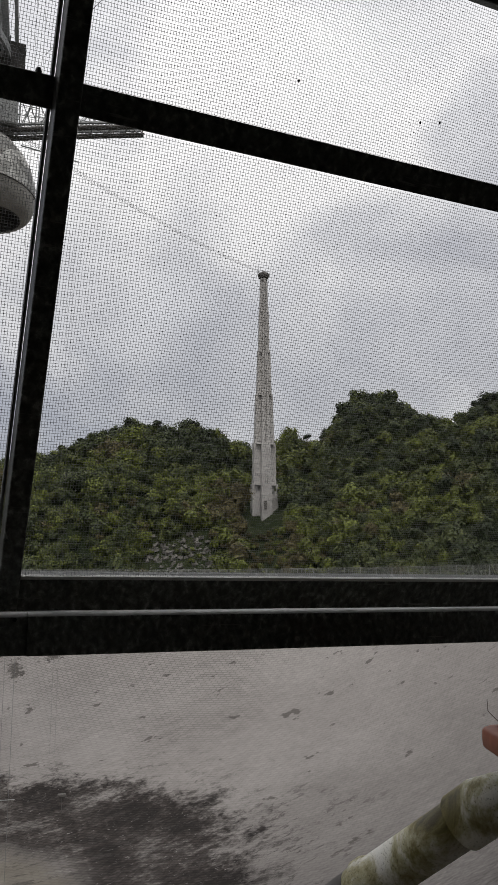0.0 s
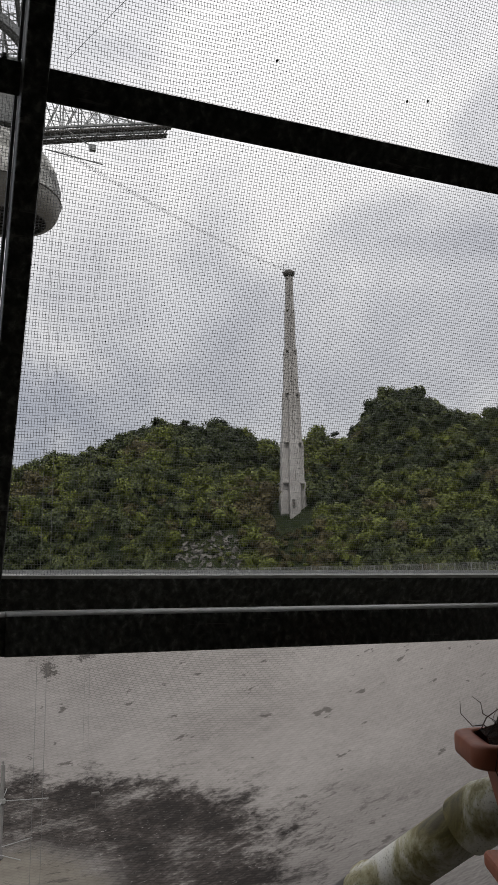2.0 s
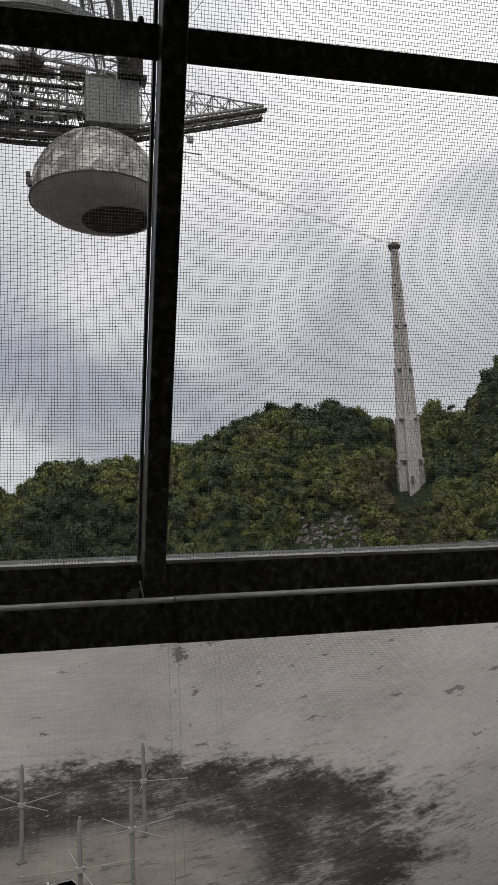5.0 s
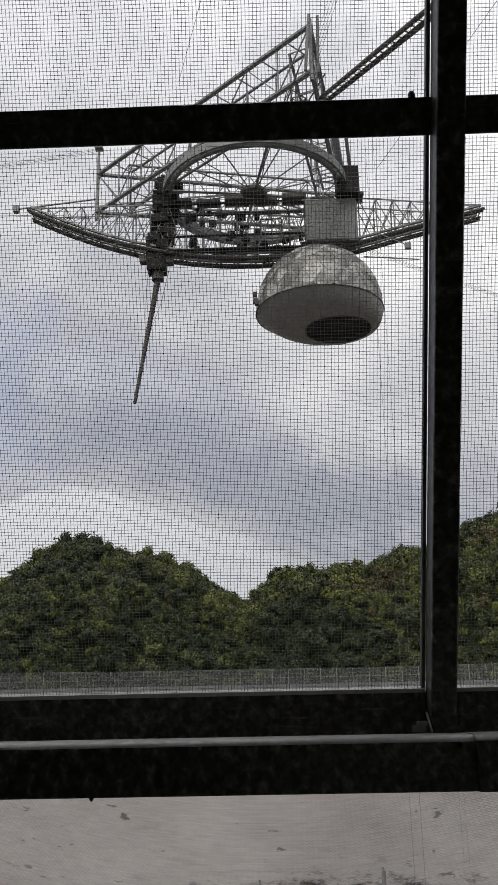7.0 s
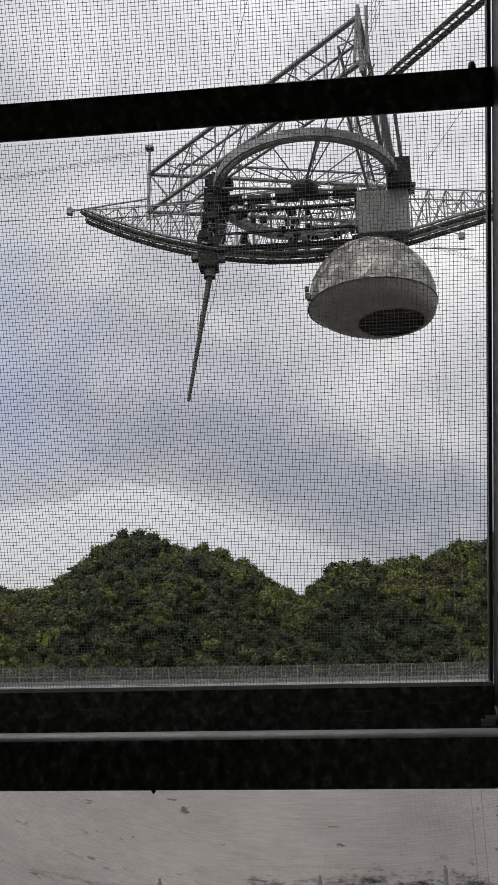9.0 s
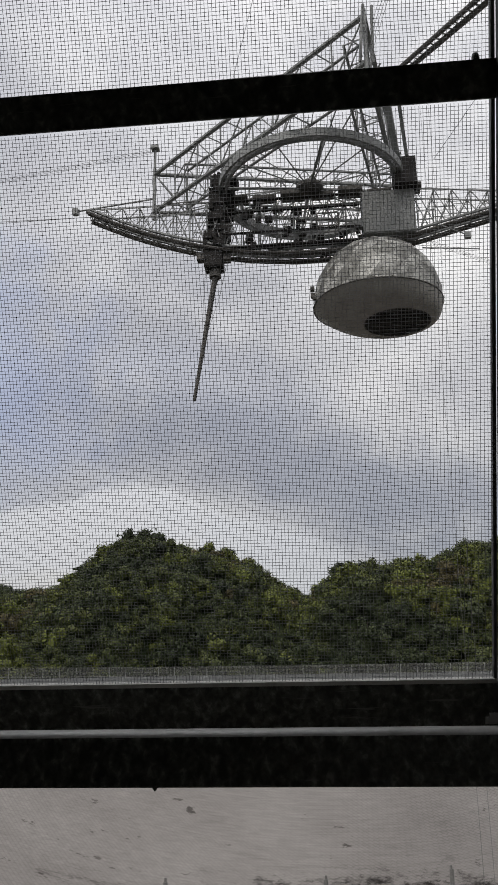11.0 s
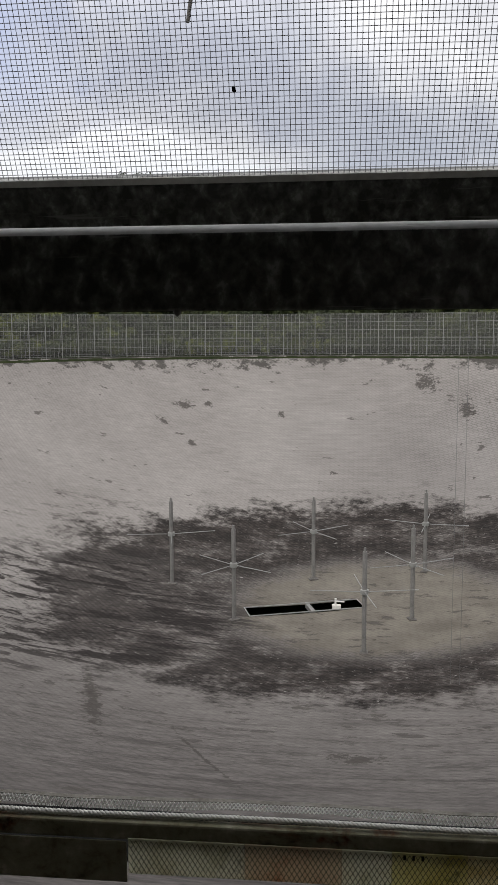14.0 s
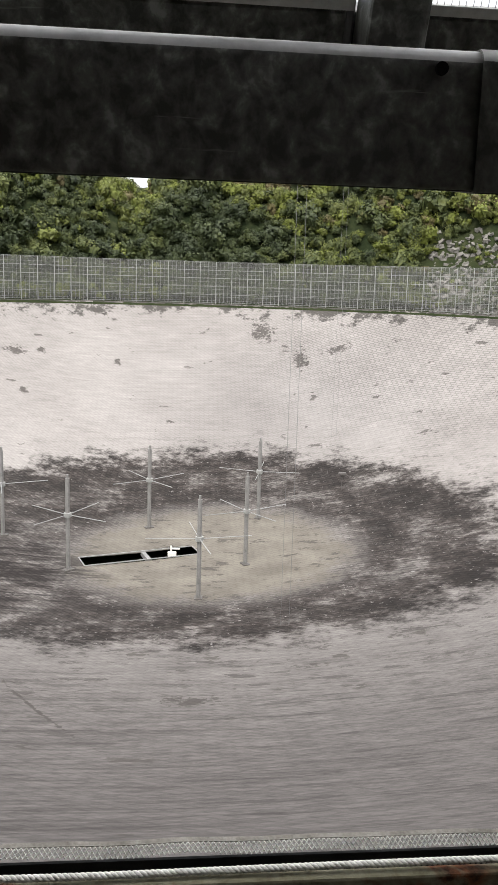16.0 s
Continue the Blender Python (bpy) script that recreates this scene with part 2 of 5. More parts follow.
def banner_paint(name, light, deep):
    k = Nodes(name, 0.7)
    n, m = k.noise(9, 7, 0.66), k.noise(45, 5, 0.65)
    base = k.ramp(k.math("MULTIPLY_ADD", m, 0.35, k.math("MULTIPLY", n, 0.65)), [(0.38, deep), (0.50, light), (0.66, light)])
    k.color(k.mix(k.ramp(k.noise(14, 6, 0.7), [(0.60, (0, 0, 0)), (0.68, (0.8, 0.8, 0.8))]), base, (0.10, 0.085, 0.05)))
    thin = k.n.new("ShaderNodeBsdfTranslucent")
    k.link(k.bsdf.inputs["Base Color"].links[0].from_socket, thin.inputs["Color"])
    both = k.n.new("ShaderNodeMixShader")
    both.inputs[0].default_value = 0.6
    k.link(k.bsdf.outputs[0], both.inputs[1]).link(thin.outputs[0], both.inputs[2])
    k.link(both.outputs[0], k.n["Material Output"].inputs["Surface"])
    return k.done()


BAND_WHITE = banner_paint("faded_white_band", (0.84, 0.82, 0.70), (0.58, 0.55, 0.40))
BAND_RED = banner_paint("faded_red_band", (0.72, 0.62, 0.48), (0.48, 0.24, 0.14))
BAND_YELLOW = banner_paint("faded_yellow_band", (0.72, 0.68, 0.40), (0.52, 0.46, 0.18))
BAND_TAN = banner_paint("faded_tan_band", (0.80, 0.75, 0.54), (0.56, 0.46, 0.22))


def dome_panel():
    k = Nodes("weathered_dome_panel", 0.5, 0.15)
    info = k.n.new("ShaderNodeObjectInfo")
    stain = k.noise(0.30, 7, 0.64, distortion=0.8)
    f = k.math("MULTIPLY_ADD", info.outputs["Random"], 0.24, k.math("MULTIPLY", stain, 0.88))
    k.color(k.ramp(f, [(0.36, (0.075, 0.072, 0.064)), (0.48, (0.15, 0.146, 0.132)), (0.58, (0.24, 0.236, 0.218)), (0.70, (0.50, 0.49, 0.46))]))
    k.bump(stain, 0.2, 0.05)
    return k.done()


DOME_PANEL = dome_panel()
DOME_LOW = mottled("dome_underside_metal", (0.23, 0.218, 0.198), (0.40, 0.384, 0.352), 0.45, 0.6, 0.1, 0.1, 0.03)


def dish_surface():
    k = Nodes("stained_perforated_aluminium", 0.9)
    k.bsdf.inputs["Specular IOR Level"].default_value = 0.1
    x, y = k.axis(0), k.axis(1)
    slow, medium, quick = k.noise(0.03, 5, 0.6), k.noise(0.11, 8, 0.66), k.noise(0.5, 8, 0.7)

    def oval(cx, cy, rx, ry, turn=0.0):
        c, sn = math.cos(turn), math.sin(turn)
        dx, dy = k.math("SUBTRACT", x, cx), k.math("SUBTRACT", y, cy)
        u = k.math("DIVIDE", k.math("MULTIPLY_ADD", dx, c, k.math("MULTIPLY", dy, sn)), rx)
        v = k.math("DIVIDE", k.math("MULTIPLY_ADD", dy, c, k.math("MULTIPLY", dx, -sn)), ry)
        return k.math("SQRT", k.math("ADD", k.math("MULTIPLY", u, u), k.math("MULTIPLY", v, v)))

    def wavy(d, *terms):
        for n, amount in terms:
            d = k.math("ADD", d, k.math("MULTIPLY_ADD", n, amount, -0.5 * amount))
        return d

    def step(value, full, none):
        m = k.n.new("ShaderNodeMapRange")
        m.interpolation_type = "SMOOTHSTEP"
        m.inputs["From Min"].default_value, m.inputs["From Max"].default_value = none, full
        k.link(value, m.inputs[0])
        return m.outputs[0]

    # bare plates: pale on the far slope, streaked and painted darker on the near one
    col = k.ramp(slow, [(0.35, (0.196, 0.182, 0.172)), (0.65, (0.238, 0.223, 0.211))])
    # the near slope's weaker light, mixed into the plate colour by y
    near_shade = step(k.math("ADD", y, k.math("MULTIPLY", medium, 40.0)), -95.0, 75.0)
    col = k.mix(k.math("MULTIPLY", near_shade, 0.90), col, (0.066, 0.060, 0.057))
    plates = k.ramp(k.noise(0.5, 9, 0.75, k.coords((0.45, 1.0, 1.0), (0, 0, 0.33))), [(0.32, (0.78, 0.78, 0.78)), (0.5, (1, 1, 1)), (0.70, (1.20, 1.20, 1.20))])
    col = k.mix(0.45, col, plates, "MULTIPLY")
    # lines of panels in two directions
    for turn, amount in ((0.33, 0.18), (1.15, 0.30)):
        w = k.noise(1.5, 3, 0.6, k.coords((0.05, 1.0, 1.0), (0, 0, turn)))
        col = k.mix(amount, col, k.ramp(w, [(0.36, (0.72, 0.72, 0.72)), (0.52, (1, 1, 1)), (0.68, (1.22, 1.22, 1.22))]), "MULTIPLY")
    rows = k.ramp(k.noise(0.42, 8, 0.74, k.coords((0.10, 1.0, 1.0), (0, 0, 0.05))), [(0.525, (0, 0, 0)), (0.60, (1, 1, 1))])
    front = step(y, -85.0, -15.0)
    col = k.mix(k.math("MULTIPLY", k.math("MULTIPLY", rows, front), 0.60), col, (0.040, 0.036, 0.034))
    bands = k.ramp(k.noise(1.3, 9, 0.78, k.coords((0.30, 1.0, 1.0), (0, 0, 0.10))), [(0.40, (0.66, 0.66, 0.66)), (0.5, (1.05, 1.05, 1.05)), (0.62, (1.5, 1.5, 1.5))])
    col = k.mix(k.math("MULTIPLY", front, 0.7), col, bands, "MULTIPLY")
    # algae ring round the pale floor
    outer = wavy(oval(4.0, 12.0, 70.0, 57.0), (medium, 0.65), (quick, 0.50), (slow, 0.35))
    inner = wavy(oval(10.0, 8.0, 29.0, 27.0, 0.2), (medium, 0.70), (quick, 0.45))
    west = step(wavy(oval(-46.0, -6.0, 44.0, 46.0), (slow, 0.7), (medium, 0.3)), 0.55, 1.05)
    ring = k.math("MULTIPLY", step(outer, 0.86, 1.08), step(inner, 1.20, 0.80))
    ring = k.math("MULTIPLY", ring, k.math("MULTIPLY_ADD", west, -0.12, 1.0))
    depth = wavy(medium, (quick, 0.7), (k.noise(0.06, 4, 0.6), 0.55))
    algae = k.ramp(depth, [(0.36, (0.009, 0.007, 0.006)), (0.47, (0.020, 0.016, 0.014)), (0.56, (0.040, 0.034, 0.031)), (0.67, (0.100, 0.092, 0.086))])
    lines_ = k.ramp(k.noise(1.1, 4, 0.6, k.coords((0.06, 1.0, 1.0), (0, 0, -0.72))), [(0.40, (0.60, 0.60, 0.60)), (0.60, (1.5, 1.5, 1.5))])
    algae = k.mix(0.8, algae, lines_, "MULTIPLY")
    floor_ = k.math("MULTIPLY", step(inner, 0.84, 1.12), 0.85)
    col = k.mix(floor_, col, k.ramp(medium, [(0.35, (0.092, 0.082, 0.067)), (0.65, (0.150, 0.136, 0.112))]))
    col = k.mix(k.math("MULTIPLY", ring, 0.93), col, algae)
    chips = k.ramp(k.noise(1.3, 5, 0.7, k.coords((0.6, 1.0, 1.0))), [(0.63, (0, 0, 0)), (0.67, (1, 1, 1))])
    col = k.mix(k.math("MULTIPLY", chips, k.math("MULTIPLY", ring, 0.8)), col, (0.27, 0.26, 0.25))
    # loose dark smears outside the ring, most of them to the west
    around = step(wavy(oval(-2.0, -4.0, 96.0, 82.0), (slow, 0.8)), 0.70, 1.15)
    smear = k.ramp(k.noise(0.34, 9, 0.74, k.coords((0.20, 1.0, 1.0), (0, 0, -0.05)), 0.3), [(0.50, (0, 0, 0)), (0.54, (1, 1, 1))])
    strew = k.ramp(k.noise(0.36, 9, 0.76, k.coords((0.45, 1.0, 1.0), (0, 0, 0.1)), 0.3), [(0.56, (0, 0, 0)), (0.59, (1, 1, 1))])
    col = k.mix(k.math("MULTIPLY", k.math("MULTIPLY", smear, west), 0.95), col, (0.020, 0.017, 0.016))
    col = k.mix(k.math("MULTIPLY", k.math("MULTIPLY", strew, around), 0.7), col, (0.048, 0.043, 0.040))
    # single marks: centre, half sizes, turn
    for cx, cy, rx, ry, turn in ((-49, 118, 4, 3, 0.2), (-41, 121, 1.8, 1.8, 0), (-16, 120, 1.6, 2.0, 0.5), (-43, 98, 1.8, 2.6, 0), (-54, 107, 1.5, 4.0, 0.9), (33, 135, 5.0, 6.5, 0.4),
                                 (44, 117, 3.2, 7, 0), (57, 119, 5.5, 2.6, 0.1), (1, 88, 2, 1.4, 0), (-18, 64, 2.6, 1.3, 0), (3.5, -71, 5.0, 3.0, 0), (-32, -54, 1.6, 22, 0.32), (-13, -76, 0.35, 21, 0.43)):
        mark = step(wavy(oval(cx, cy, rx, ry, turn), (quick, 3.6), (k.noise(1.4, 6, 0.75), 2.6)), 0.40, 0.75)
        col = k.mix(k.math("MULTIPLY", mark, 0.8), col, (0.045, 0.040, 0.036))
    specks_ = k.ramp(k.noise(0.17, 7, 0.62, k.coords((0.7, 1.0, 1.0), (0, 0, 0.3))), [(0.650, (0, 0, 0)), (0.670, (1, 1, 1))])
    col = k.mix(k.math("MULTIPLY", specks_, 0.7), col, (0.05, 0.045, 0.04))
    # grime along the upper rim
    rr = k.math("MULTIPLY", k.math("SQRT", k.math("ADD", k.math("MULTIPLY", x, x), k.math("MULTIPLY", y, y))), 0.006)
    edge = step(wavy(rr, (k.noise(0.16, 8, 0.74), 0.30), (slow, 0.12)), 0.912, 0.885)
    col = k.mix(k.math("MULTIPLY", edge, 0.85), col, (0.040, 0.037, 0.033))
    seams = k.n.new("ShaderNodeTexBrick")
    k.link(k.coords((0.5, 0.5, 0.5), (0, 0, 0.82)), seams.inputs["Vector"])
    for key, value in (("Scale", 1.0), ("Mortar Size", 0.07), ("Brick Width", 1.0), ("Row Height", 0.5)):
        seams.inputs[key].default_value = value
    seams.inputs["Color1"].default_value = (1.06, 1.06, 1.06, 1)
    seams.inputs["Color2"].default_value = (0.90, 0.90, 0.90, 1)
    seams.inputs["Mortar"].default_value = (0.58, 0.58, 0.58, 1)
    east = step(wavy(oval(95.0, 110.0, 70.0, 60.0), (slow, 0.9)), 0.5, 1.1)
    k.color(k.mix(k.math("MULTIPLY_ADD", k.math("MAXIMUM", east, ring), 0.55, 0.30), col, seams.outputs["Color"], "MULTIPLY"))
    return k.done()


DISH = dish_surface()


def fence_sheet():
    k = Nodes("fine_wire_screen", 0.6)
    k.color(k.ramp(k.noise(0.2, 4), [(0.3, (0.17, 0.17, 0.16)), (0.7, (0.25, 0.25, 0.24))]))
    clear = k.n.new("ShaderNodeBsdfTransparent")
    m = k.n.new("ShaderNodeMixShader")
    m.inputs[0].default_value = 0.13
    k.link(clear.outputs[0], m.inputs[1]).link(k.bsdf.outputs[0], m.inputs[2])
    k.link(m.outputs[0], k.n["Material Output"].inputs["Surface"])
    return k.done()


SCREEN = fence_sheet()


def leaves(name, stops, scale=0.05):
    k = Nodes(name, 0.6)
    big, small = k.noise(scale, 5, 0.6), k.n.new("ShaderNodeNewGeometry").outputs["Random Per Island"]
    f = k.math("MULTIPLY_ADD", small, 0.10, k.math("MULTIPLY_ADD", big, 0.85, 0.055))
    k.color(k.ramp(f, stops))
    k.bsdf.inputs["Specular IOR Level"].default_value = 0.25
    return k.done()


LEAF = leaves("forest_leaves", [(0.30, (0.0194, 0.0275, 0.010)), (0.48, (0.0415, 0.0541, 0.017)), (0.60, (0.0707, 0.0834, 0.024)), (0.74, (0.1060, 0.1153, 0.032))], 0.12)
LEAF_LIGHT = leaves("light_leaves", [(0.30, (0.0397, 0.0470, 0.012)), (0.48, (0.0839, 0.0958, 0.020)), (0.60, (0.1180, 0.1400, 0.026)), (0.74, (0.160, 0.178, 0.036))], 0.12)
LEAF_DARK = leaves("dark_leaves", [(0.30, (0.0105, 0.0165, 0.0070)), (0.50, (0.0240, 0.0335, 0.0120)), (0.72, (0.050, 0.062, 0.020))], 0.12)
LEAF_DRY = leaves("dry_leaves", [(0.30, (0.036, 0.030, 0.014)), (0.50, (0.075, 0.064, 0.026)), (0.72, (0.13, 0.11, 0.045))], 0.12)
GRASS = leaves("rough_grass", [(0.34, (0.04, 0.055, 0.016)), (0.52, (0.08, 0.10, 0.03)), (0.72, (0.16, 0.16, 0.06))], 0.8)


def hill_ground():
    k = Nodes("hill_soil_and_rock", 0.95)
    k.bsdf.inputs["Specular IOR Level"].default_value = 0.1
    n, m = k.noise(0.05, 7, 0.65), k.noise(0.45, 6, 0.65)
    f = k.math("MULTIPLY_ADD", m, 0.5, k.math("MULTIPLY", n, 0.5))
    k.color(k.ramp(f, [(0.44, (0.012, 0.018, 0.007)), (0.60, (0.026, 0.032, 0.013)), (0.66, (0.05, 0.05, 0.03)), (0.80, (0.17, 0.155, 0.135))]))
    k.bump(m, 0.6, 0.5)
    return k.done()


GROUND = hill_ground()

# ---- mesh building ----


class Shape:
    """Collects vertices and faces of one mesh."""

    def __init__(self):
        self.v, self.f = [], []

    def add(self, verts, faces):
        o = len(self.v)
        self.v += [tuple(p) for p in verts]
        self.f += [tuple(i + o for i in q) for q in faces]
        return self

    def beam(self, p, q, r, n=6, r2=None, caps=True):
        p, q = Vector(p), Vector(q)
        d = (q - p).normalized()
        a = d.orthogonal().normalized() if abs(d.z) > 0.99 else d.cross(Vector((0, 0, 1))).normalized()
        b = d.cross(a)
        r2 = r if r2 is None else r2
        ring = [(math.cos(2 * math.pi * (i + 0.5) / n), math.sin(2 * math.pi * (i + 0.5) / n)) for i in range(n)]
        verts = [p + (a * c + b * s) * r for c, s in ring] + [q + (a * c + b * s) * r2 for c, s in ring]
        faces = [(i, (i + 1) % n, n + (i + 1) % n, n + i) for i in range(n)]
        if caps:
            faces += [tuple(range(n))[::-1], tuple(range(n, 2 * n))]
        return self.add(verts, faces)

    def chain(self, points, r, n=6):
        for p, q in zip(points, points[1:]):
            self.beam(p, q, r, n)
        return self

    def tube(self, points, radii, n=10):
        """One skin along a bent line."""
        pts = [Vector(p) for p in points]
        base = len(self.v)
        up = Vector((0, 0, 1))
        for i, p in enumerate(pts):
            d = (pts[min(i + 1, len(pts) - 1)] - pts[max(i - 1, 0)]).normalized()
            a = d.cross(up)
            a = a.normalized() if a.length > 0.05 else d.cross(Vector((1, 0, 0))).normalized()
            b = d.cross(a)
            r = radii[i] if isinstance(radii, (list, tuple)) else radii
            self.v += [tuple(p + (a * math.cos(2 * math.pi * j / n) + b * math.sin(2 * math.pi * j / n)) * r) for j in range(n)]
        for i in range(len(pts) - 1):
            for j in range(n):
                s, t = base + i * n, base + (i + 1) * n
                self.f.append((s + j, s + (j + 1) % n, t + (j + 1) % n, t + j))
        e = base + (len(pts) - 1) * n
        self.f += [tuple(base + j for j in range(n))[::-1], tuple(e + j for j in range(n))]
        return self

    def box(self, lo, hi, m=None):
        (a, b, c), (d, e, f) = lo, hi
        verts = [Vector(p) for p in ((a, b, c), (d, b, c), (d, e, c), (a, e, c), (a, b, f), (d, b, f), (d, e, f), (a, e, f))]
        if m is not None:
            verts = [m @ p for p in verts]
        return self.add(verts, [(0, 3, 2, 1), (4, 5, 6, 7), (0, 1, 5, 4), (1, 2, 6, 5), (2, 3, 7, 6), (3, 0, 4, 7)])

    def spin(self, profile, n=32, centre=(0, 0, 0), a0=0.0, a1=2 * math.pi):
        """A surface of revolution about z from (radius, height) pairs."""
        closed = a1 - a0 > 6.28
        m = n if closed else n + 1
        base = len(self.v)
        for r, z in profile:
            for i in range(m):
                t = a0 + (a1 - a0) * i / n
                self.v.append((centre[0] + r * math.cos(t), centre[1] + r * math.sin(t), centre[2] + z))
        for k in range(len(profile) - 1):
            for i in range(n):
                j = (i + 1) % m
                self.f.append((base + k * m + i, base + k * m + j, base + (k + 1) * m + j, base + (k + 1) * m + i))
        return self

    def mesh(self, name, smooth=False):
        me = bpy.data.meshes.new(name)
        me.from_pydata(self.v, [], self.f)
        if smooth:
            me.polygons.foreach_set("use_smooth", [True] * len(me.polygons))
        me.update()
        return me


def rounded(shape, width, segments=3):
    """The shape with bevelled edges."""
    bm = bmesh.new()
    bm.from_mesh(shape.mesh("raw"))
    bmesh.ops.remove_doubles(bm, verts=bm.verts, dist=1e-5)
    bmesh.ops.bevel(bm, geom=list(bm.edges), offset=width, segments=segments, affect="EDGES", profile=0.5)
    out = Shape()
    bm.verts.index_update()
    out.v = [tuple(v.co) for v in bm.verts]
    out.f = [tuple(v.index for v in f.verts) for f in bm.faces]
    bm.free()
    return out


def part(name, shape, material, parent=None, label="", smooth=False):
    me = shape if isinstance(shape, bpy.types.Mesh) else shape.mesh(name, smooth)
    if not me.materials:
        me.materials.append(material)
    ob = new(name, me)
    if parent is not None:
        ob.parent = parent
    if label:
        ob["label"] = label
    return ob


def thing(name, label, category, group="", kind="", at=(0, 0, 0)):
    ob = new(name)
    ob.location = at
    return tagged(ob, label, category, group, kind)


def solid(name, shape, material, label="", category="", group="", kind="", smooth=False):
    return tagged(part(name, shape, material, None, "", smooth), label, category, group, kind)


# ---- plan ----
CX, CY = 0.0, 160.0            # centre of the dish
RIM_Z, RIM_R, BALL_R = -7.2, 152.5, 265.0
BALL_Z = RIM_Z + math.sqrt(BALL_R ** 2 - RIM_R ** 2)


def dish_z(x, y):
    return BALL_Z - math.sqrt(BALL_R ** 2 - (x - CX) ** 2 - (y - CY) ** 2)


def smooth(a, b, x):
    t = min(1.0, max(0.0, (x - a) / (b - a)))
    return t * t * (3 - 2 * t)


# ridge heights in metres at even steps of azimuth seen from the deck
HILLS = [11.5, 26.3, 22.2, 14.9, 12.9, 22.7, 31.3, 36.5, 28.3, 31.2, 26.5, 17.2, 9.4, 24.7, 22.8, 23.3, 22.6, 29.5, 29.5, 37.1, 40.1, 40.3, 40.8, 35.4, 28.2, 38.7, 31.7, 54.0, 50.5, 45.8, 37.5, 48.8, 45.3, 52.1, 4.6]
RIDGE = 425.0


def ground_z(x, y):
    r = math.hypot(x - CX, y - CY)
    if r < RIM_R + 2:
        low = dish_z(CX + min(r, 152.0), CY) - 4.5
        return low + (RIM_Z - 0.25 - low) * smooth(146, 152.3, r)
    far = math.hypot(x, y)
    az = math.degrees(math.atan2(x, y))
    flat = RIM_Z - 0.25 + 1.6 * smooth(154, 175, r)
    if far < 60:
        flat += (min(-0.7, -1.0 - 0.75 * (156.6 - r)) - flat) * smooth(152.4, 153.4, r) * (1 - smooth(25, 60, far))
    top = 18.4 + sum(h * math.exp(-((az + 28.0 - 2.2 * i) / 1.75) ** 2) for i, h in enumerate(HILLS))
    rise = math.exp(-((far - RIDGE) / 105) ** 2) if far < RIDGE else 0.45 + 0.55 * math.exp(-((far - RIDGE) / 260) ** 2)
    front = 1.0 - smooth(55, 75, abs(az))
    rough = 3.0 * noise.noise((x * 0.02, y * 0.02, 0.3)) + 1.2 * noise.noise((x * 0.07, y * 0.07, 2.3))
    hill = flat + (top - flat) * rise * smooth(158, 200, r)
    back = flat + 25 * smooth(230, 500, far)
    z = front * hill + (1 - front) * back
    # level footing cut into the slope for the tower
    z -= 6.5 * math.exp(-((az - 25.2) / 2.0) ** 2) * math.exp(-((far - 348) / 24) ** 2)
    return z + rough * smooth(165, 220, r)


# ---- ground ----
def ground():
    s = Shape()
    rings = [0, 40, 80, 110, 130, 142, 148, 151, 152.4, 154, 158, 164, 172, 182, 194, 208, 222, 236, 250, 264, 278, 292, 310, 335, 370, 420, 500, 650, 900, 1400, 2500, 4000]
    n = 240
    s.v.append((CX, CY, ground_z(CX, CY)))
    for r in rings[1:]:
        for i in range(n):
            a = 2 * math.pi * i / n
            x, y = CX + r * math.sin(a), CY + r * math.cos(a)
            s.v.append((x, y, ground_z(x, y)))
    for i in range(n):
        s.f.append((0, 1 + (i + 1) % n, 1 + i))
    for k in range(len(rings) - 2):
        for i in range(n):
            a, b = 1 + k * n, 1 + (k + 1) * n
            s.f.append((a + i, a + (i + 1) % n, b + (i + 1) % n, b + i))
    solid("ground", s, GROUND, "hilly ground of soil and pale rock round the dish", "ground", kind="structure", smooth=True)


ground()

# ---- dish ----
GRID_TURN = radians(19)
HOLE = (-14.5, 10.0, 6.3, 11.2)


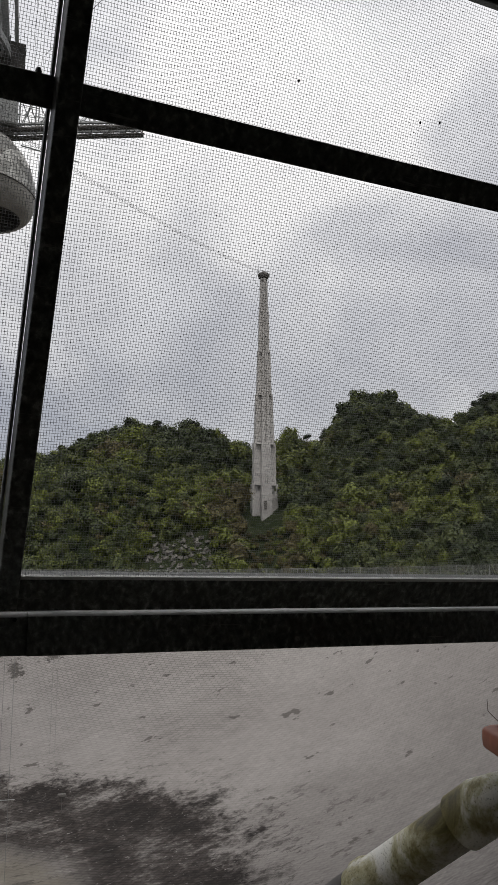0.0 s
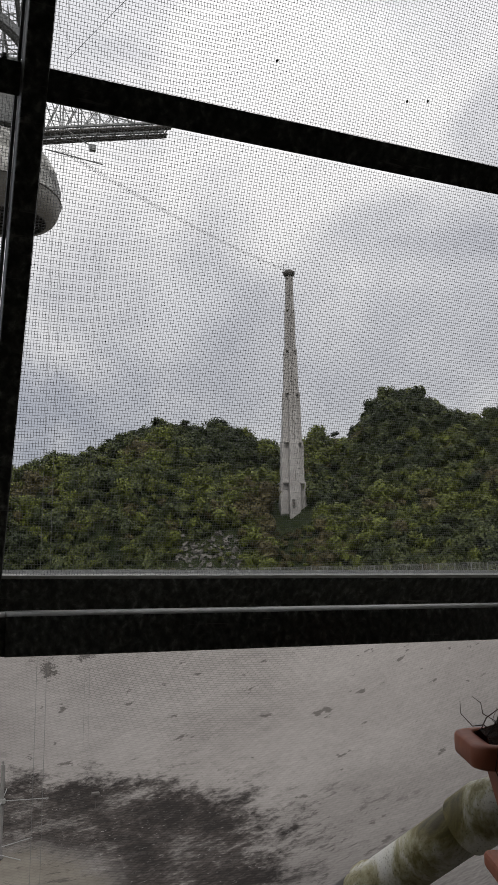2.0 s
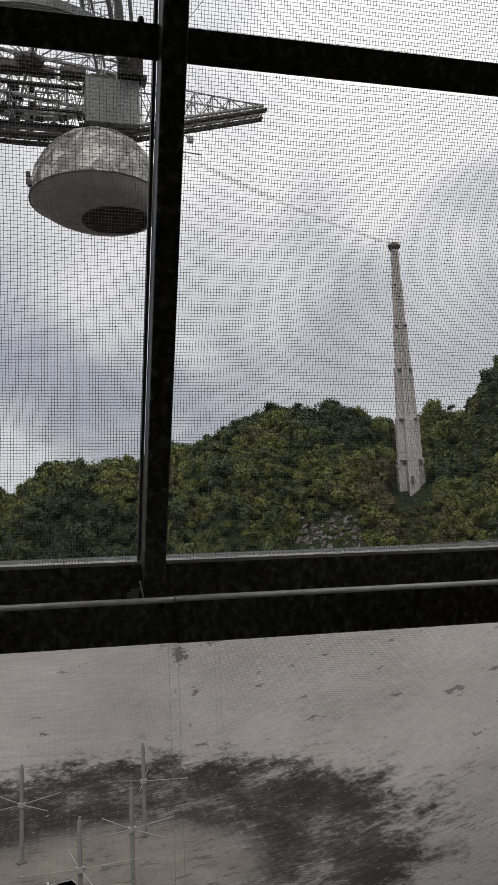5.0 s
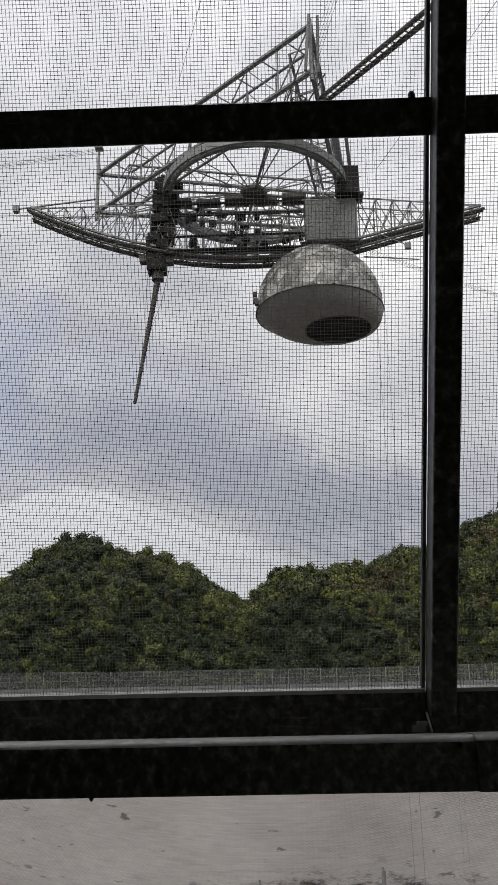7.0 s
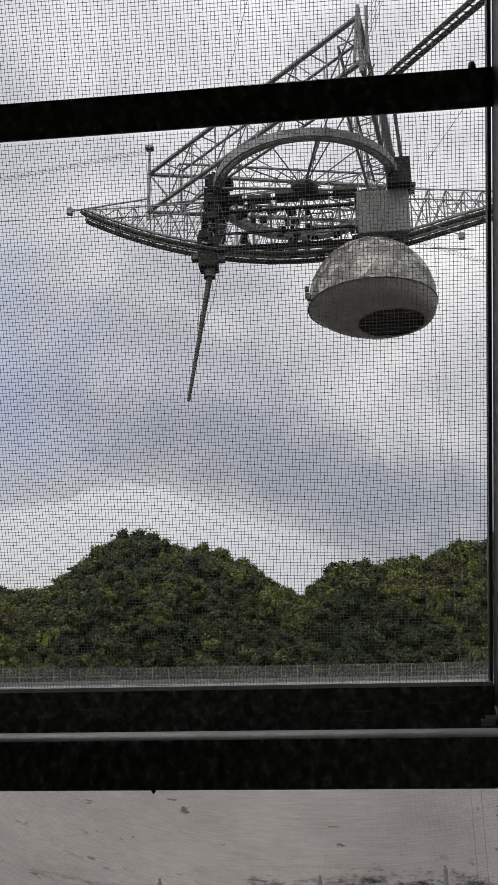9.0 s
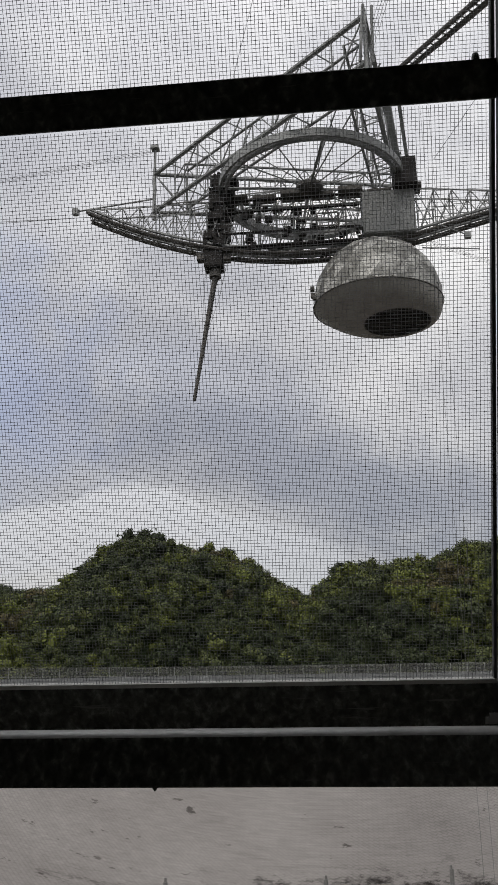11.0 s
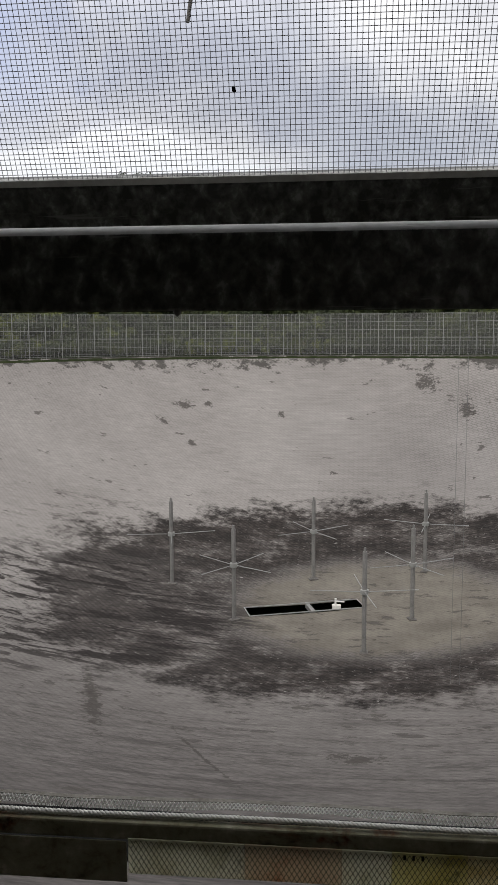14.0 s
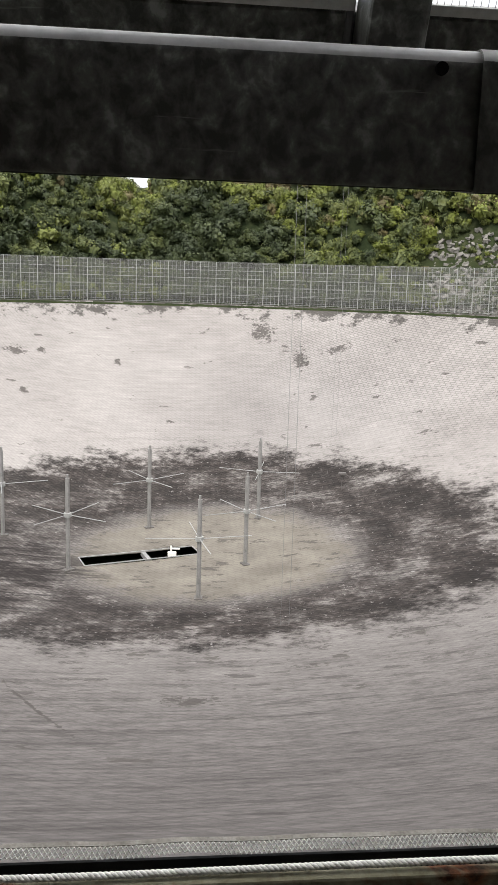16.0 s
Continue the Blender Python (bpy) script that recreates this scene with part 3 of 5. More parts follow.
def dish():
    top = thing("telescope_dish", "huge grey spherical dish of aluminium panels with dark algae stains", "dish", at=(CX, CY, 0))
    us = sorted(set([round(-153 + 2.1 * i, 2) for i in range(147)]) - set([0]))
    us = [u for u in us if all(abs(u - h) > 0.9 for h in HOLE[:2])] + list(HOLE[:2])
    vs = [round(-153 + 2.1 * i, 2) for i in range(147)]
    vs = [v for v in vs if all(abs(v - h) > 0.9 for h in HOLE[2:])] + list(HOLE[2:])
    us.sort(), vs.sort()
    c, sn = math.cos(GRID_TURN), math.sin(GRID_TURN)
    s, index = Shape(), {}

    def vert(i, j):
        if (i, j) not in index:
            x, y = us[i] * c - vs[j] * sn, us[i] * sn + vs[j] * c
            r = math.hypot(x, y)
            if r > RIM_R:
                x, y = x * RIM_R / r, y * RIM_R / r
            z = BALL_Z - math.sqrt(BALL_R ** 2 - x * x - y * y)
            index[i, j] = len(s.v)
            s.v.append((x, y, z + random.uniform(-0.03, 0.03)))
        return index[i, j]

    for i in range(len(us) - 1):
        for j in range(len(vs) - 1):
            um, vm = (us[i] + us[i + 1]) / 2, (vs[j] + vs[j + 1]) / 2
            if math.hypot(um, vm) > RIM_R - 0.3:
                continue
            if HOLE[0] < um < HOLE[1] and HOLE[2] < vm < HOLE[3]:
                continue
            s.f.append((vert(i, j), vert(i + 1, j), vert(i + 1, j + 1), vert(i, j + 1)))
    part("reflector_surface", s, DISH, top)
    rim = Shape()
    n = 180
    for i in range(n):
        a, b = 2 * math.pi * i / n, 2 * math.pi * (i + 1) / n
        rim.beam((RIM_R * math.sin(a), RIM_R * math.cos(a), RIM_Z - 0.25), (RIM_R * math.sin(b), RIM_R * math.cos(b), RIM_Z - 0.25), 0.28, 4)
    part("rim_girder", rim, TRUSS_DARK, top, "dark steel rim girder")
    # frame and beam of the service opening
    def at(u, v, up):
        x, y = u * c - v * sn, u * sn + v * c
        return (x, y, BALL_Z - math.sqrt(BALL_R ** 2 - x * x - y * y) + up)
    edge = Shape()
    u0, u1, v0, v1 = HOLE
    for p, q in (((u0, v0), (u1, v0)), ((u1, v0), (u1, v1)), ((u1, v1), (u0, v1)), ((u0, v1), (u0, v0))):
        edge.beam(at(*p, 0.05), at(*q, 0.05), 0.13, 4)
    part("opening_frame", edge, GALV, top, "pale metal frame of the service opening")
    part("opening_beam", Shape().beam(at(-1.0, v0, -0.2), at(-1.0, v1, -0.2), 0.6, 4), POLE, top, "steel beam across the opening")


dish()


# ---- ring fence ----
def fence():
    top = thing("ring_fence", "tall grey wire-mesh screen standing round the rim of the dish", "fence", kind="structure")
    bay, height = 5.8, 15.0
    radius = 154.0
    step = bay / radius
    post = Shape().box((-0.10, -0.10, -0.3), (0.10, 0.10, height)).mesh("post")
    brace = Shape().beam((0, 0.1, height * 0.7), (0, 4.0, 1.2), 0.09, 4).mesh("brace")
    wires = Shape()
    for i in range(6):
        z = 0.3 + (height - 0.35) * i / 5
        wires.beam((0, 0, z), (bay, 0, z), 0.07, 4)
    for i in range(1, 4):
        wires.beam((bay * i / 4, 0, 0.2), (bay * i / 4, 0, height), 0.03 if i != 2 else 0.05, 4)
    for i in range(11):
        z = 1.0 + (height - 1.4) * i / 10
        wires.beam((0, 0, z), (bay, 0, z), 0.035, 4)
    wires = wires.mesh("wire_panel")
    sheet = Shape().box((0, 0.02, 0.2), (bay, 0.05, height)).mesh("mesh_sheet")
    count = int(radians(135) / step)
    for i in range(-count, count + 1):
        a = i * step
        m = Matrix.Translation((CX + radius * math.sin(a), CY + radius * math.cos(a), RIM_Z)) @ Matrix.Rotation(-a, 4, "Z")
        for name, me, mat in (("post", post, GALV), ("wire_panel", wires, GALV), ("mesh_sheet", sheet, SCREEN), ("brace", brace, TRUSS)):
            ob = part(name, me, mat, top)
            ob.matrix_basis = m


fence()


# ---- forest ----
def crown_template(leaf, count, seed, tall=1.0):
    """Leaf quads round a lumpy crown of radius 1: corner offsets, four to a leaf."""
    rng = np.random.default_rng(seed)
    lumps = rng.normal(size=(9, 3))
    lumps /= np.linalg.norm(lumps, axis=1)[:, None]
    lumps *= rng.uniform(0.40, 0.72, (9, 1))
    lumps[:, 2] = np.abs(lumps[:, 2]) * 0.9 * tall
    pick = rng.integers(0, 9, count)
    d = rng.normal(size=(count, 3))
    d[:, 2] = d[:, 2] * 0.9 + 0.35
    d /= np.linalg.norm(d, axis=1)[:, None]
    size = rng.uniform(0.32, 0.52, 9)[pick]
    mid = lumps[pick] + d * (size * rng.uniform(0.86, 1.05, count))[:, None]
    n = d + rng.normal(scale=0.22, size=(count, 3))
    n /= np.linalg.norm(n, axis=1)[:, None]
    a = np.cross(n, rng.normal(size=(count, 3)))
    a /= np.linalg.norm(a, axis=1)[:, None]
    b = np.cross(n, a)
    w = leaf * rng.uniform(0.6, 1.3, count)[:, None]
    leaves_ = np.stack([mid + w * (a * math.cos(q) + b * math.sin(q)) for q in (1.57, 3.67, 5.76)], 1)
    # broad inner foliage that closes the crown
    k = 44
    pick = rng.integers(0, 9, k)
    d = rng.normal(size=(k, 3))
    d /= np.linalg.norm(d, axis=1)[:, None]
    mid = lumps[pick] * 0.85 + d * 0.20
    a = np.cross(d, rng.normal(size=(k, 3)))
    a /= np.linalg.norm(a, axis=1)[:, None]
    b = np.cross(d, a)
    return np.concatenate([leaves_, np.stack([mid + 0.36 * (a * math.cos(q) + b * math.sin(q)) for q in (1.57, 3.67, 5.76)], 1)])


def leaf_mesh(name, pieces):
    """One mesh of separate leaves or blades: an array of pieces, corners, places."""
    v, k = pieces.reshape(-1, 3), pieces.shape[1]
    me = bpy.data.meshes.new(name)
    me.vertices.add(len(v))
    me.vertices.foreach_set("co", v.astype(np.float32).ravel())
    me.loops.add(len(v))
    me.loops.foreach_set("vertex_index", np.arange(len(v), dtype=np.int32))
    me.polygons.add(len(v) // k)
    me.polygons.foreach_set("loop_start", np.arange(0, len(v), k, dtype=np.int32))
    me.update(calc_edges=True)
    return me


TEMPLATES = [crown_template(0.092, 280, s, t) for s, t in ((1, 1.0), (2, 1.3), (3, 0.8), (4, 1.1), (5, 0.9), (6, 1.2))]


def bare(x, y):
    """Whether the hillside is open rock here."""
    az, r = math.degrees(math.atan2(x, y)), math.hypot(x - CX, y - CY)
    if 17.2 < az < 21.8 and r < 186 + 5 * noise.noise((x * 0.08, y * 0.08, 0)):
        return True
    return noise.noise((x * 0.03 + 7, y * 0.03, 1.7)) > 0.66


def rocks():
    """Broken pale rock on the open slope behind the fence."""
    rng = random.Random(21)
    s = Shape()
    for _ in range(2600):
        az, r = rng.uniform(15, 30), rng.uniform(157, 200)
        d = radians(az)
        far = 160 * math.cos(d) + math.sqrt(r * r - (160 * math.sin(d)) ** 2)
        x, y = far * math.sin(d), far * math.cos(d)
        if not bare(x, y):
            continue
        w = rng.uniform(0.3, 1.15) ** 1.5
        m = Matrix.Translation((x, y, ground_z(x, y) + w * 0.15)) @ Matrix.Rotation(rng.uniform(0, 6.3), 4, (rng.uniform(-1, 1), rng.uniform(-1, 1), 1.2))
        o = len(s.v)
        s.box((-w, -w * 0.7, -w * 0.5), (w, w * 0.7, w * 0.5), m)
        s.v[o:] = [tuple(c + rng.uniform(-0.3, 0.3) * w for c in v) for v in s.v[o:]]
    solid("rocks", s, ROCK, "broken pale rocks on the open slope behind the fence", "rocks", kind="stuff")


def forest():
    rng = np.random.default_rng(11)
    kinds = [[], [], [], []]
    for count in range(10800):
        az = rng.uniform(-30, 45)
        low = count > 8200          # undergrowth on the foot of the slopes
        dist = math.sqrt(rng.uniform(200.0 ** 2, 443.0 ** 2))
        x, y = dist * math.sin(math.radians(az)), dist * math.cos(math.radians(az))
        if low:
            turn, ring = math.radians(rng.uniform(-62, 78)), 160.0 + 42.0 * rng.random() ** 1.5
            x, y = CX + ring * math.sin(turn), CY + ring * math.cos(turn)
            az, dist = math.degrees(math.atan2(x, y)), math.hypot(x, y)
        r = math.hypot(x - CX, y - CY)
        if r < 160 or bare(x, y) and rng.random() < 0.7 or math.hypot(x - 151, y - 321) < 9 or abs(az - 25.2) < 1.3 and 330 < dist < 358:
            continue
        size = rng.choice((2.4, 3.2, 4.0, 5.0, 6.2), p=(0.2, 0.3, 0.27, 0.16, 0.07)) * rng.uniform(0.85, 1.15)
        if low or r < 166:
            size = rng.uniform(2.2, 3.4)
        if bare(x, y) or abs(az - 25.2) < 1.6 and 290 < dist < 358:
            size = rng.uniform(1.2, 2.2)
        tall = rng.uniform(0.8, 1.3)
        q = TEMPLATES[rng.integers(len(TEMPLATES))]
        t = rng.uniform(0, 2 * math.pi)
        c, s = math.cos(t), math.sin(t)
        turn = np.array([[c, s, 0], [-s, c, 0], [0, 0, 1]])
        z = ground_z(x, y) + size * rng.uniform(0.2, 0.8)
        pick = 0.5 + 0.9 * noise.noise((x * 0.03, y * 0.03, 5.5)) + rng.normal(scale=0.22)
        kinds[0 if pick < 0.38 else 1 if pick < 0.74 else 2 if pick < 1.10 else 3].append((q @ turn) * (size, size, size * tall) + (x, y, z))
    for parts, mat, label in zip(kinds, (LEAF_DARK, LEAF, LEAF_LIGHT, LEAF_DRY), ("dark broadleaf trees of the hill forest", "dense green tropical forest covering the hills", "yellow-green bushes and trees on the hills", "dry olive-brown trees among the forest")):
        solid("forest", leaf_mesh("forest", np.concatenate(parts)), mat, label, "forest", kind="stuff")


forest()
rocks()


def ridge_tree(az, dist, height, spread, seed):
    """A tree that stands up out of the ridge line."""
    rng = np.random.default_rng(seed)
    x, y = dist * math.sin(radians(az)), dist * math.cos(radians(az))
    z = ground_z(x, y) - 0.3
    top = thing("tree", "slender dark tree with a tufted crown on the ridge", "tree", "ridge trees", at=(x, y, z))
    lean = rng.uniform(-0.6, 0.6)
    s = Shape().tube([(0, 0, 0), (lean * 0.4, 0, height * 0.45), (lean, 0, height * 0.8)], [0.32, 0.22, 0.10], 7)
    for i in range(5):
        a = rng.uniform(0, 6.28)
        z0 = height * rng.uniform(0.5, 0.75)
        s.tube([(lean * 0.6, 0, z0), (lean * 0.6 + math.cos(a) * spread * 0.6, math.sin(a) * spread * 0.6, z0 + height * 0.18)], [0.1, 0.04], 5)
    part("trunk", s, BARK, top)
    q = TEMPLATES[seed % len(TEMPLATES)] * (spread, spread, spread * 0.75) + (lean, 0, height * 0.8)
    part("crown", leaf_mesh("crown", q), LEAF_DARK, top)


for i, (az, h, w) in enumerate([(-22.6, 13, 2.4), (-18.2, 13, 2.2), (-17.2, 12, 2.0), (-15.5, 12, 2.6), (-6.8, 13, 2.6), (-5.6, 11, 2.0), (-3.4, 11, 1.8), (0.5, 14, 2.6), (7.2, 13, 2.0),
                                (8.8, 13, 2.3), (11.3, 12, 2.2), (12.6, 12, 2.2), (15.8, 13, 2.6), (17.8, 12, 2.6), (20.5, 12, 2.2), (26.6, 12, 2.0), (28.2, 14, 2.4), (29.3, 11, 2.0), (38.6, 12, 2.4), (39.6, 13, 2.6)]):
    ridge_tree(az, RIDGE - 8, h * 0.82, w * 1.25, i + 3)


# ---- support towers ----
def tower():
    base, tip = 22.0, 139.0
    top = thing("support_tower", "tall tapering stepped concrete tower with a dark cap", "tower", "cable towers", at=(0, 0, base))
    # heights above the ground and half widths, storey by storey
    levels = [(-16.0, 5.6, 5.5), (23.0, 4.9, 4.75), (40.6, 4.2, 3.6), (62.2, 3.2, 2.75), (81.5, 2.35, 2.1), (100.0, 1.8, 1.6), (115.0, 1.6, 1.6)]
    for (z0, w0, w1), (z1, _, _) in zip(levels, levels[1:]):
        s = Shape()
        for a, b in ((1.0, 0.42), (0.42, 1.0)):
            lo = [(-w0 * a, -w0 * b), (w0 * a, -w0 * b), (w0 * a, w0 * b), (-w0 * a, w0 * b)]
            hi = [(-w1 * a, -w1 * b), (w1 * a, -w1 * b), (w1 * a, w1 * b), (-w1 * a, w1 * b)]
            s.add([(x, y, z0) for x, y in lo] + [(x, y, z1) for x, y in hi], [(0, 3, 2, 1), (4, 5, 6, 7), (0, 1, 5, 4), (1, 2, 6, 5), (2, 3, 7, 6), (3, 0, 4, 7)])
        s.box((-w1 * 0.8, -w1 * 0.8, z1 - 0.9), (w1 * 0.8, w1 * 0.8, z1 - 0.1))
        part("shaft", s, CONCRETE, top)
    part("cap", Shape().spin([(0, 0), (2.1, 0.2), (2.6, 1.2), (2.6, 2.0), (1.3, 3.0), (0, 3.1)], 16, (0, 0, 115.0)), TRUSS_DARK, top, "dark steel cable saddle")
    part("handrail", Shape().chain([(-2.5, -2.5, 117.6), (2.5, -2.5, 117.6), (2.5, 2.5, 117.6), (-2.5, 2.5, 117.6), (-2.5, -2.5, 117.6)], 0.07, 4).beam((-2.4, 0, 117), (-2.4, 0, 120.6), 0.1, 5).beam((-3.6, 0, 120.2), (-0.6, 0, 120.4), 0.09, 5), TRUSS, top)
    ladder = Shape()
    for x in (-0.35, 0.35):
        ladder.beam((x, -5.7, 1.0), (x, -1.9, 114.0), 0.07, 4)
    part("ladder", ladder, TRUSS_DARK, top)
    part("door", Shape().box((-1.3, -5.95, 12.0), (-0.2, -5.3, 15.4)), TRUSS_DARK, top, "dark steel door")
    return top


TOWER_FAR = (151.0, 321.0)
TOWER_NEAR = (48.0, -48.0)
TOWER_LEFT = (-207.0, 212.0)
far_tower = tower()
far_tower.matrix_basis = Matrix.Translation((*TOWER_FAR, 22.0)) @ Matrix.Rotation(radians(-12), 4, "Z")
copy_thing(far_tower, Matrix.Translation((*TOWER_NEAR, 22.0)) @ Matrix.Rotation(radians(-12), 4, "Z"))
copy_thing(far_tower, Matrix.Translation((*TOWER_LEFT, 22.0)) @ Matrix.Rotation(radians(-12), 4, "Z"))
# ---- suspended platform ----
TOP_Z, BOT_Z = 117.0, 107.0
CORNERS = [Vector((21.0, 181.0, 0)), Vector((9.9, 125.4, 0)), Vector((-37.5, 169.0, 0))]


def lattice(s, a, b, low, high, bays, chord, web, turn=True):
    """A vertical truss from a to b."""
    a, b = Vector(a), Vector(b)
    low, high = Vector((0, 0, low)), Vector((0, 0, high))
    s.beam(a + low, b + low, chord, 6)
    s.beam(a + high, b + high, chord, 6)
    for i in range(bays + 1):
        p = a.lerp(b, i / bays)
        s.beam(p + low, p + high, web, 4)
        if i < bays:
            q = a.lerp(b, (i + 1) / bays)
            if i % 2:
                s.beam(p + low, q + high, web, 4)
            else:
                s.beam(p + high, q + low, web, 4)


def platform():
    top = thing("suspended_platform", "triangular grey steel truss platform hung from cables over the dish", "platform")
    for i in range(3):
        a, b = CORNERS[i], CORNERS[(i + 1) % 3]
        s = Shape()
        lattice(s, a, b, BOT_Z, TOP_Z, 8, 0.50, 0.16)
        inward = (Vector((CX, CY, 0)) - (a + b) / 2).normalized() * 5.0
        lattice(s, a.lerp(b, 0.09) + inward, a.lerp(b, 0.91) + inward, BOT_Z, TOP_Z, 7, 0.30, 0.12)
        for j in range(9):
            p = a.lerp(b, 0.09 + 0.82 * j / 8)
            s.beam(p + Vector((0, 0, BOT_Z)), p + inward + Vector((0, 0, BOT_Z)), 0.14, 4)
            s.beam(p + Vector((0, 0, TOP_Z)), p + inward + Vector((0, 0, TOP_Z)), 0.14, 4)
            if j < 8:
                q = a.lerp(b, 0.09 + 0.82 * (j + 1) / 8)
                s.beam(p + Vector((0, 0, BOT_Z)), q + inward + Vector((0, 0, BOT_Z)), 0.10, 4)
        part("truss_side", s, TRUSS, top)
    for c in CORNERS:
        s = Shape().beam(c + Vector((0, 0, BOT_Z - 2)), c + Vector((0, 0, TOP_Z + 1.5)), 0.42, 8)
        out = (c - Vector((CX, CY, 0))).normalized()
        side = Vector((-out.y, out.x, 0))
        for k in (-1, 1) if c.x > -30 else ():
            s.beam(c + side * k * 1.2 + Vector((0, 0, BOT_Z)), c + out * 2.0 + side * k * 0.8 + Vector((0, 0, TOP_Z + 0.5)), 0.3, 6)
        part("corner_post", s, TRUSS, top)
    # ring girder under the triangle
    ring, n = Shape(), 72
    for r, z0, z1 in ((19.8, 103.4, 105.2), (18.4, 103.4, 105.2)):
        ring.spin([(r - 0.25, z0), (r + 0.25, z0), (r + 0.25, z1), (r - 0.25, z1), (r - 0.25, z0)], n, (CX - 1, CY, 0))
    for i in range(n):
        a = 2 * math.pi * i / n
        c, sn = math.cos(a), math.sin(a)
        ring.beam((CX - 1 + 18.5 * c, CY + 18.5 * sn, 104.3), (CX - 1 + 19.7 * c, CY + 19.7 * sn, 104.3), 0.14, 4)
    part("ring_girder", ring, TRUSS, top, "broad round track girder")
    for i in range(24):
        a = 2 * math.pi * i / 24
        p = Vector((CX - 1 + 19.1 * math.cos(a), CY + 19.1 * math.sin(a), 105.2))
        part("hanger", Shape().beam(p, p + Vector((0.8 * math.cos(a * 3), 0.8 * math.sin(a * 3), 3.2)), 0.13, 4), TRUSS, top)
    hub = Vector((CX - 1.3, CY, 104.6))
    spokes = Shape()
    for i in range(12):
        a = 2 * math.pi * (i + 0.3) / 12
        e = Vector((CX - 1 + 18.4 * math.cos(a), CY + 18.4 * math.sin(a), 104.2))
        thick = 0.30 if i % 3 == 0 else 0.15
        spokes.beam(hub, e, thick, 5)
        if i % 2:
            side = Vector((-math.sin(a), math.cos(a), 0)) * 0.9
            spokes.beam(hub + side, e + side + Vector((0, 0, 3)), 0.11, 4)
    for c in CORNERS:
        for k in (-2.5, 2.5):
            out = (c - Vector((CX, CY, 0))).normalized()
            spokes.beam(hub + Vector((0, 0, 0.6)), c + Vector((-out.y, out.x, 0)) * k + Vector((0, 0, BOT_Z)), 0.16, 4)
    part("spokes", spokes, TRUSS, top)
    part("hub", Shape().spin([(0, -1.0), (2.6, -1.0), (3.0, -0.3), (3.0, 0.5), (1.6, 1.6), (0, 1.7)], 18, hub), TRUSS_DARK, top, "dark round bearing hub")
    # boom with its mast at the far corner
    c = CORNERS[2]
    boom = Shape().beam(c + Vector((0, 0, TOP_Z - 6.5)), c + Vector((-17.5, -3, TOP_Z - 10.4)), 0.22, 6).beam(c + Vector((0, 0, TOP_Z)), c + Vector((0, 0, TOP_Z + 7.0)), 0.32, 6)
    boom.box((c.x - 18.3, c.y - 3.6, TOP_Z - 11.2), (c.x - 17.1, c.y - 2.4, TOP_Z - 9.7))
    boom.box((c.x - 0.9, c.y - 0.9, TOP_Z + 6.8), (c.x + 0.9, c.y + 0.9, TOP_Z + 7.5))
    part("boom", boom, TRUSS, top)
    for i in range(7):
        x = CX - 20 + 6.2 * i
        part("walkway", Shape().box((x, CY - 1.2 + (i % 2), 103.0), (x + 5.2, CY + 2.4, 103.5 + 0.7 * ((i * 37 % 5) / 5))), TRUSS_DARK, top, "dark steel walkway")
    return top


platform()


# ---- rotating bow arm ----
def bow(x):
    u = x + 1.6
    return 88.4 + u * u * 0.00555 if u < 28 else 92.75 + (u - 28) * 0.26


def chord(x):
    return 101.6 - max(0.0, x - 22.0) * 0.11


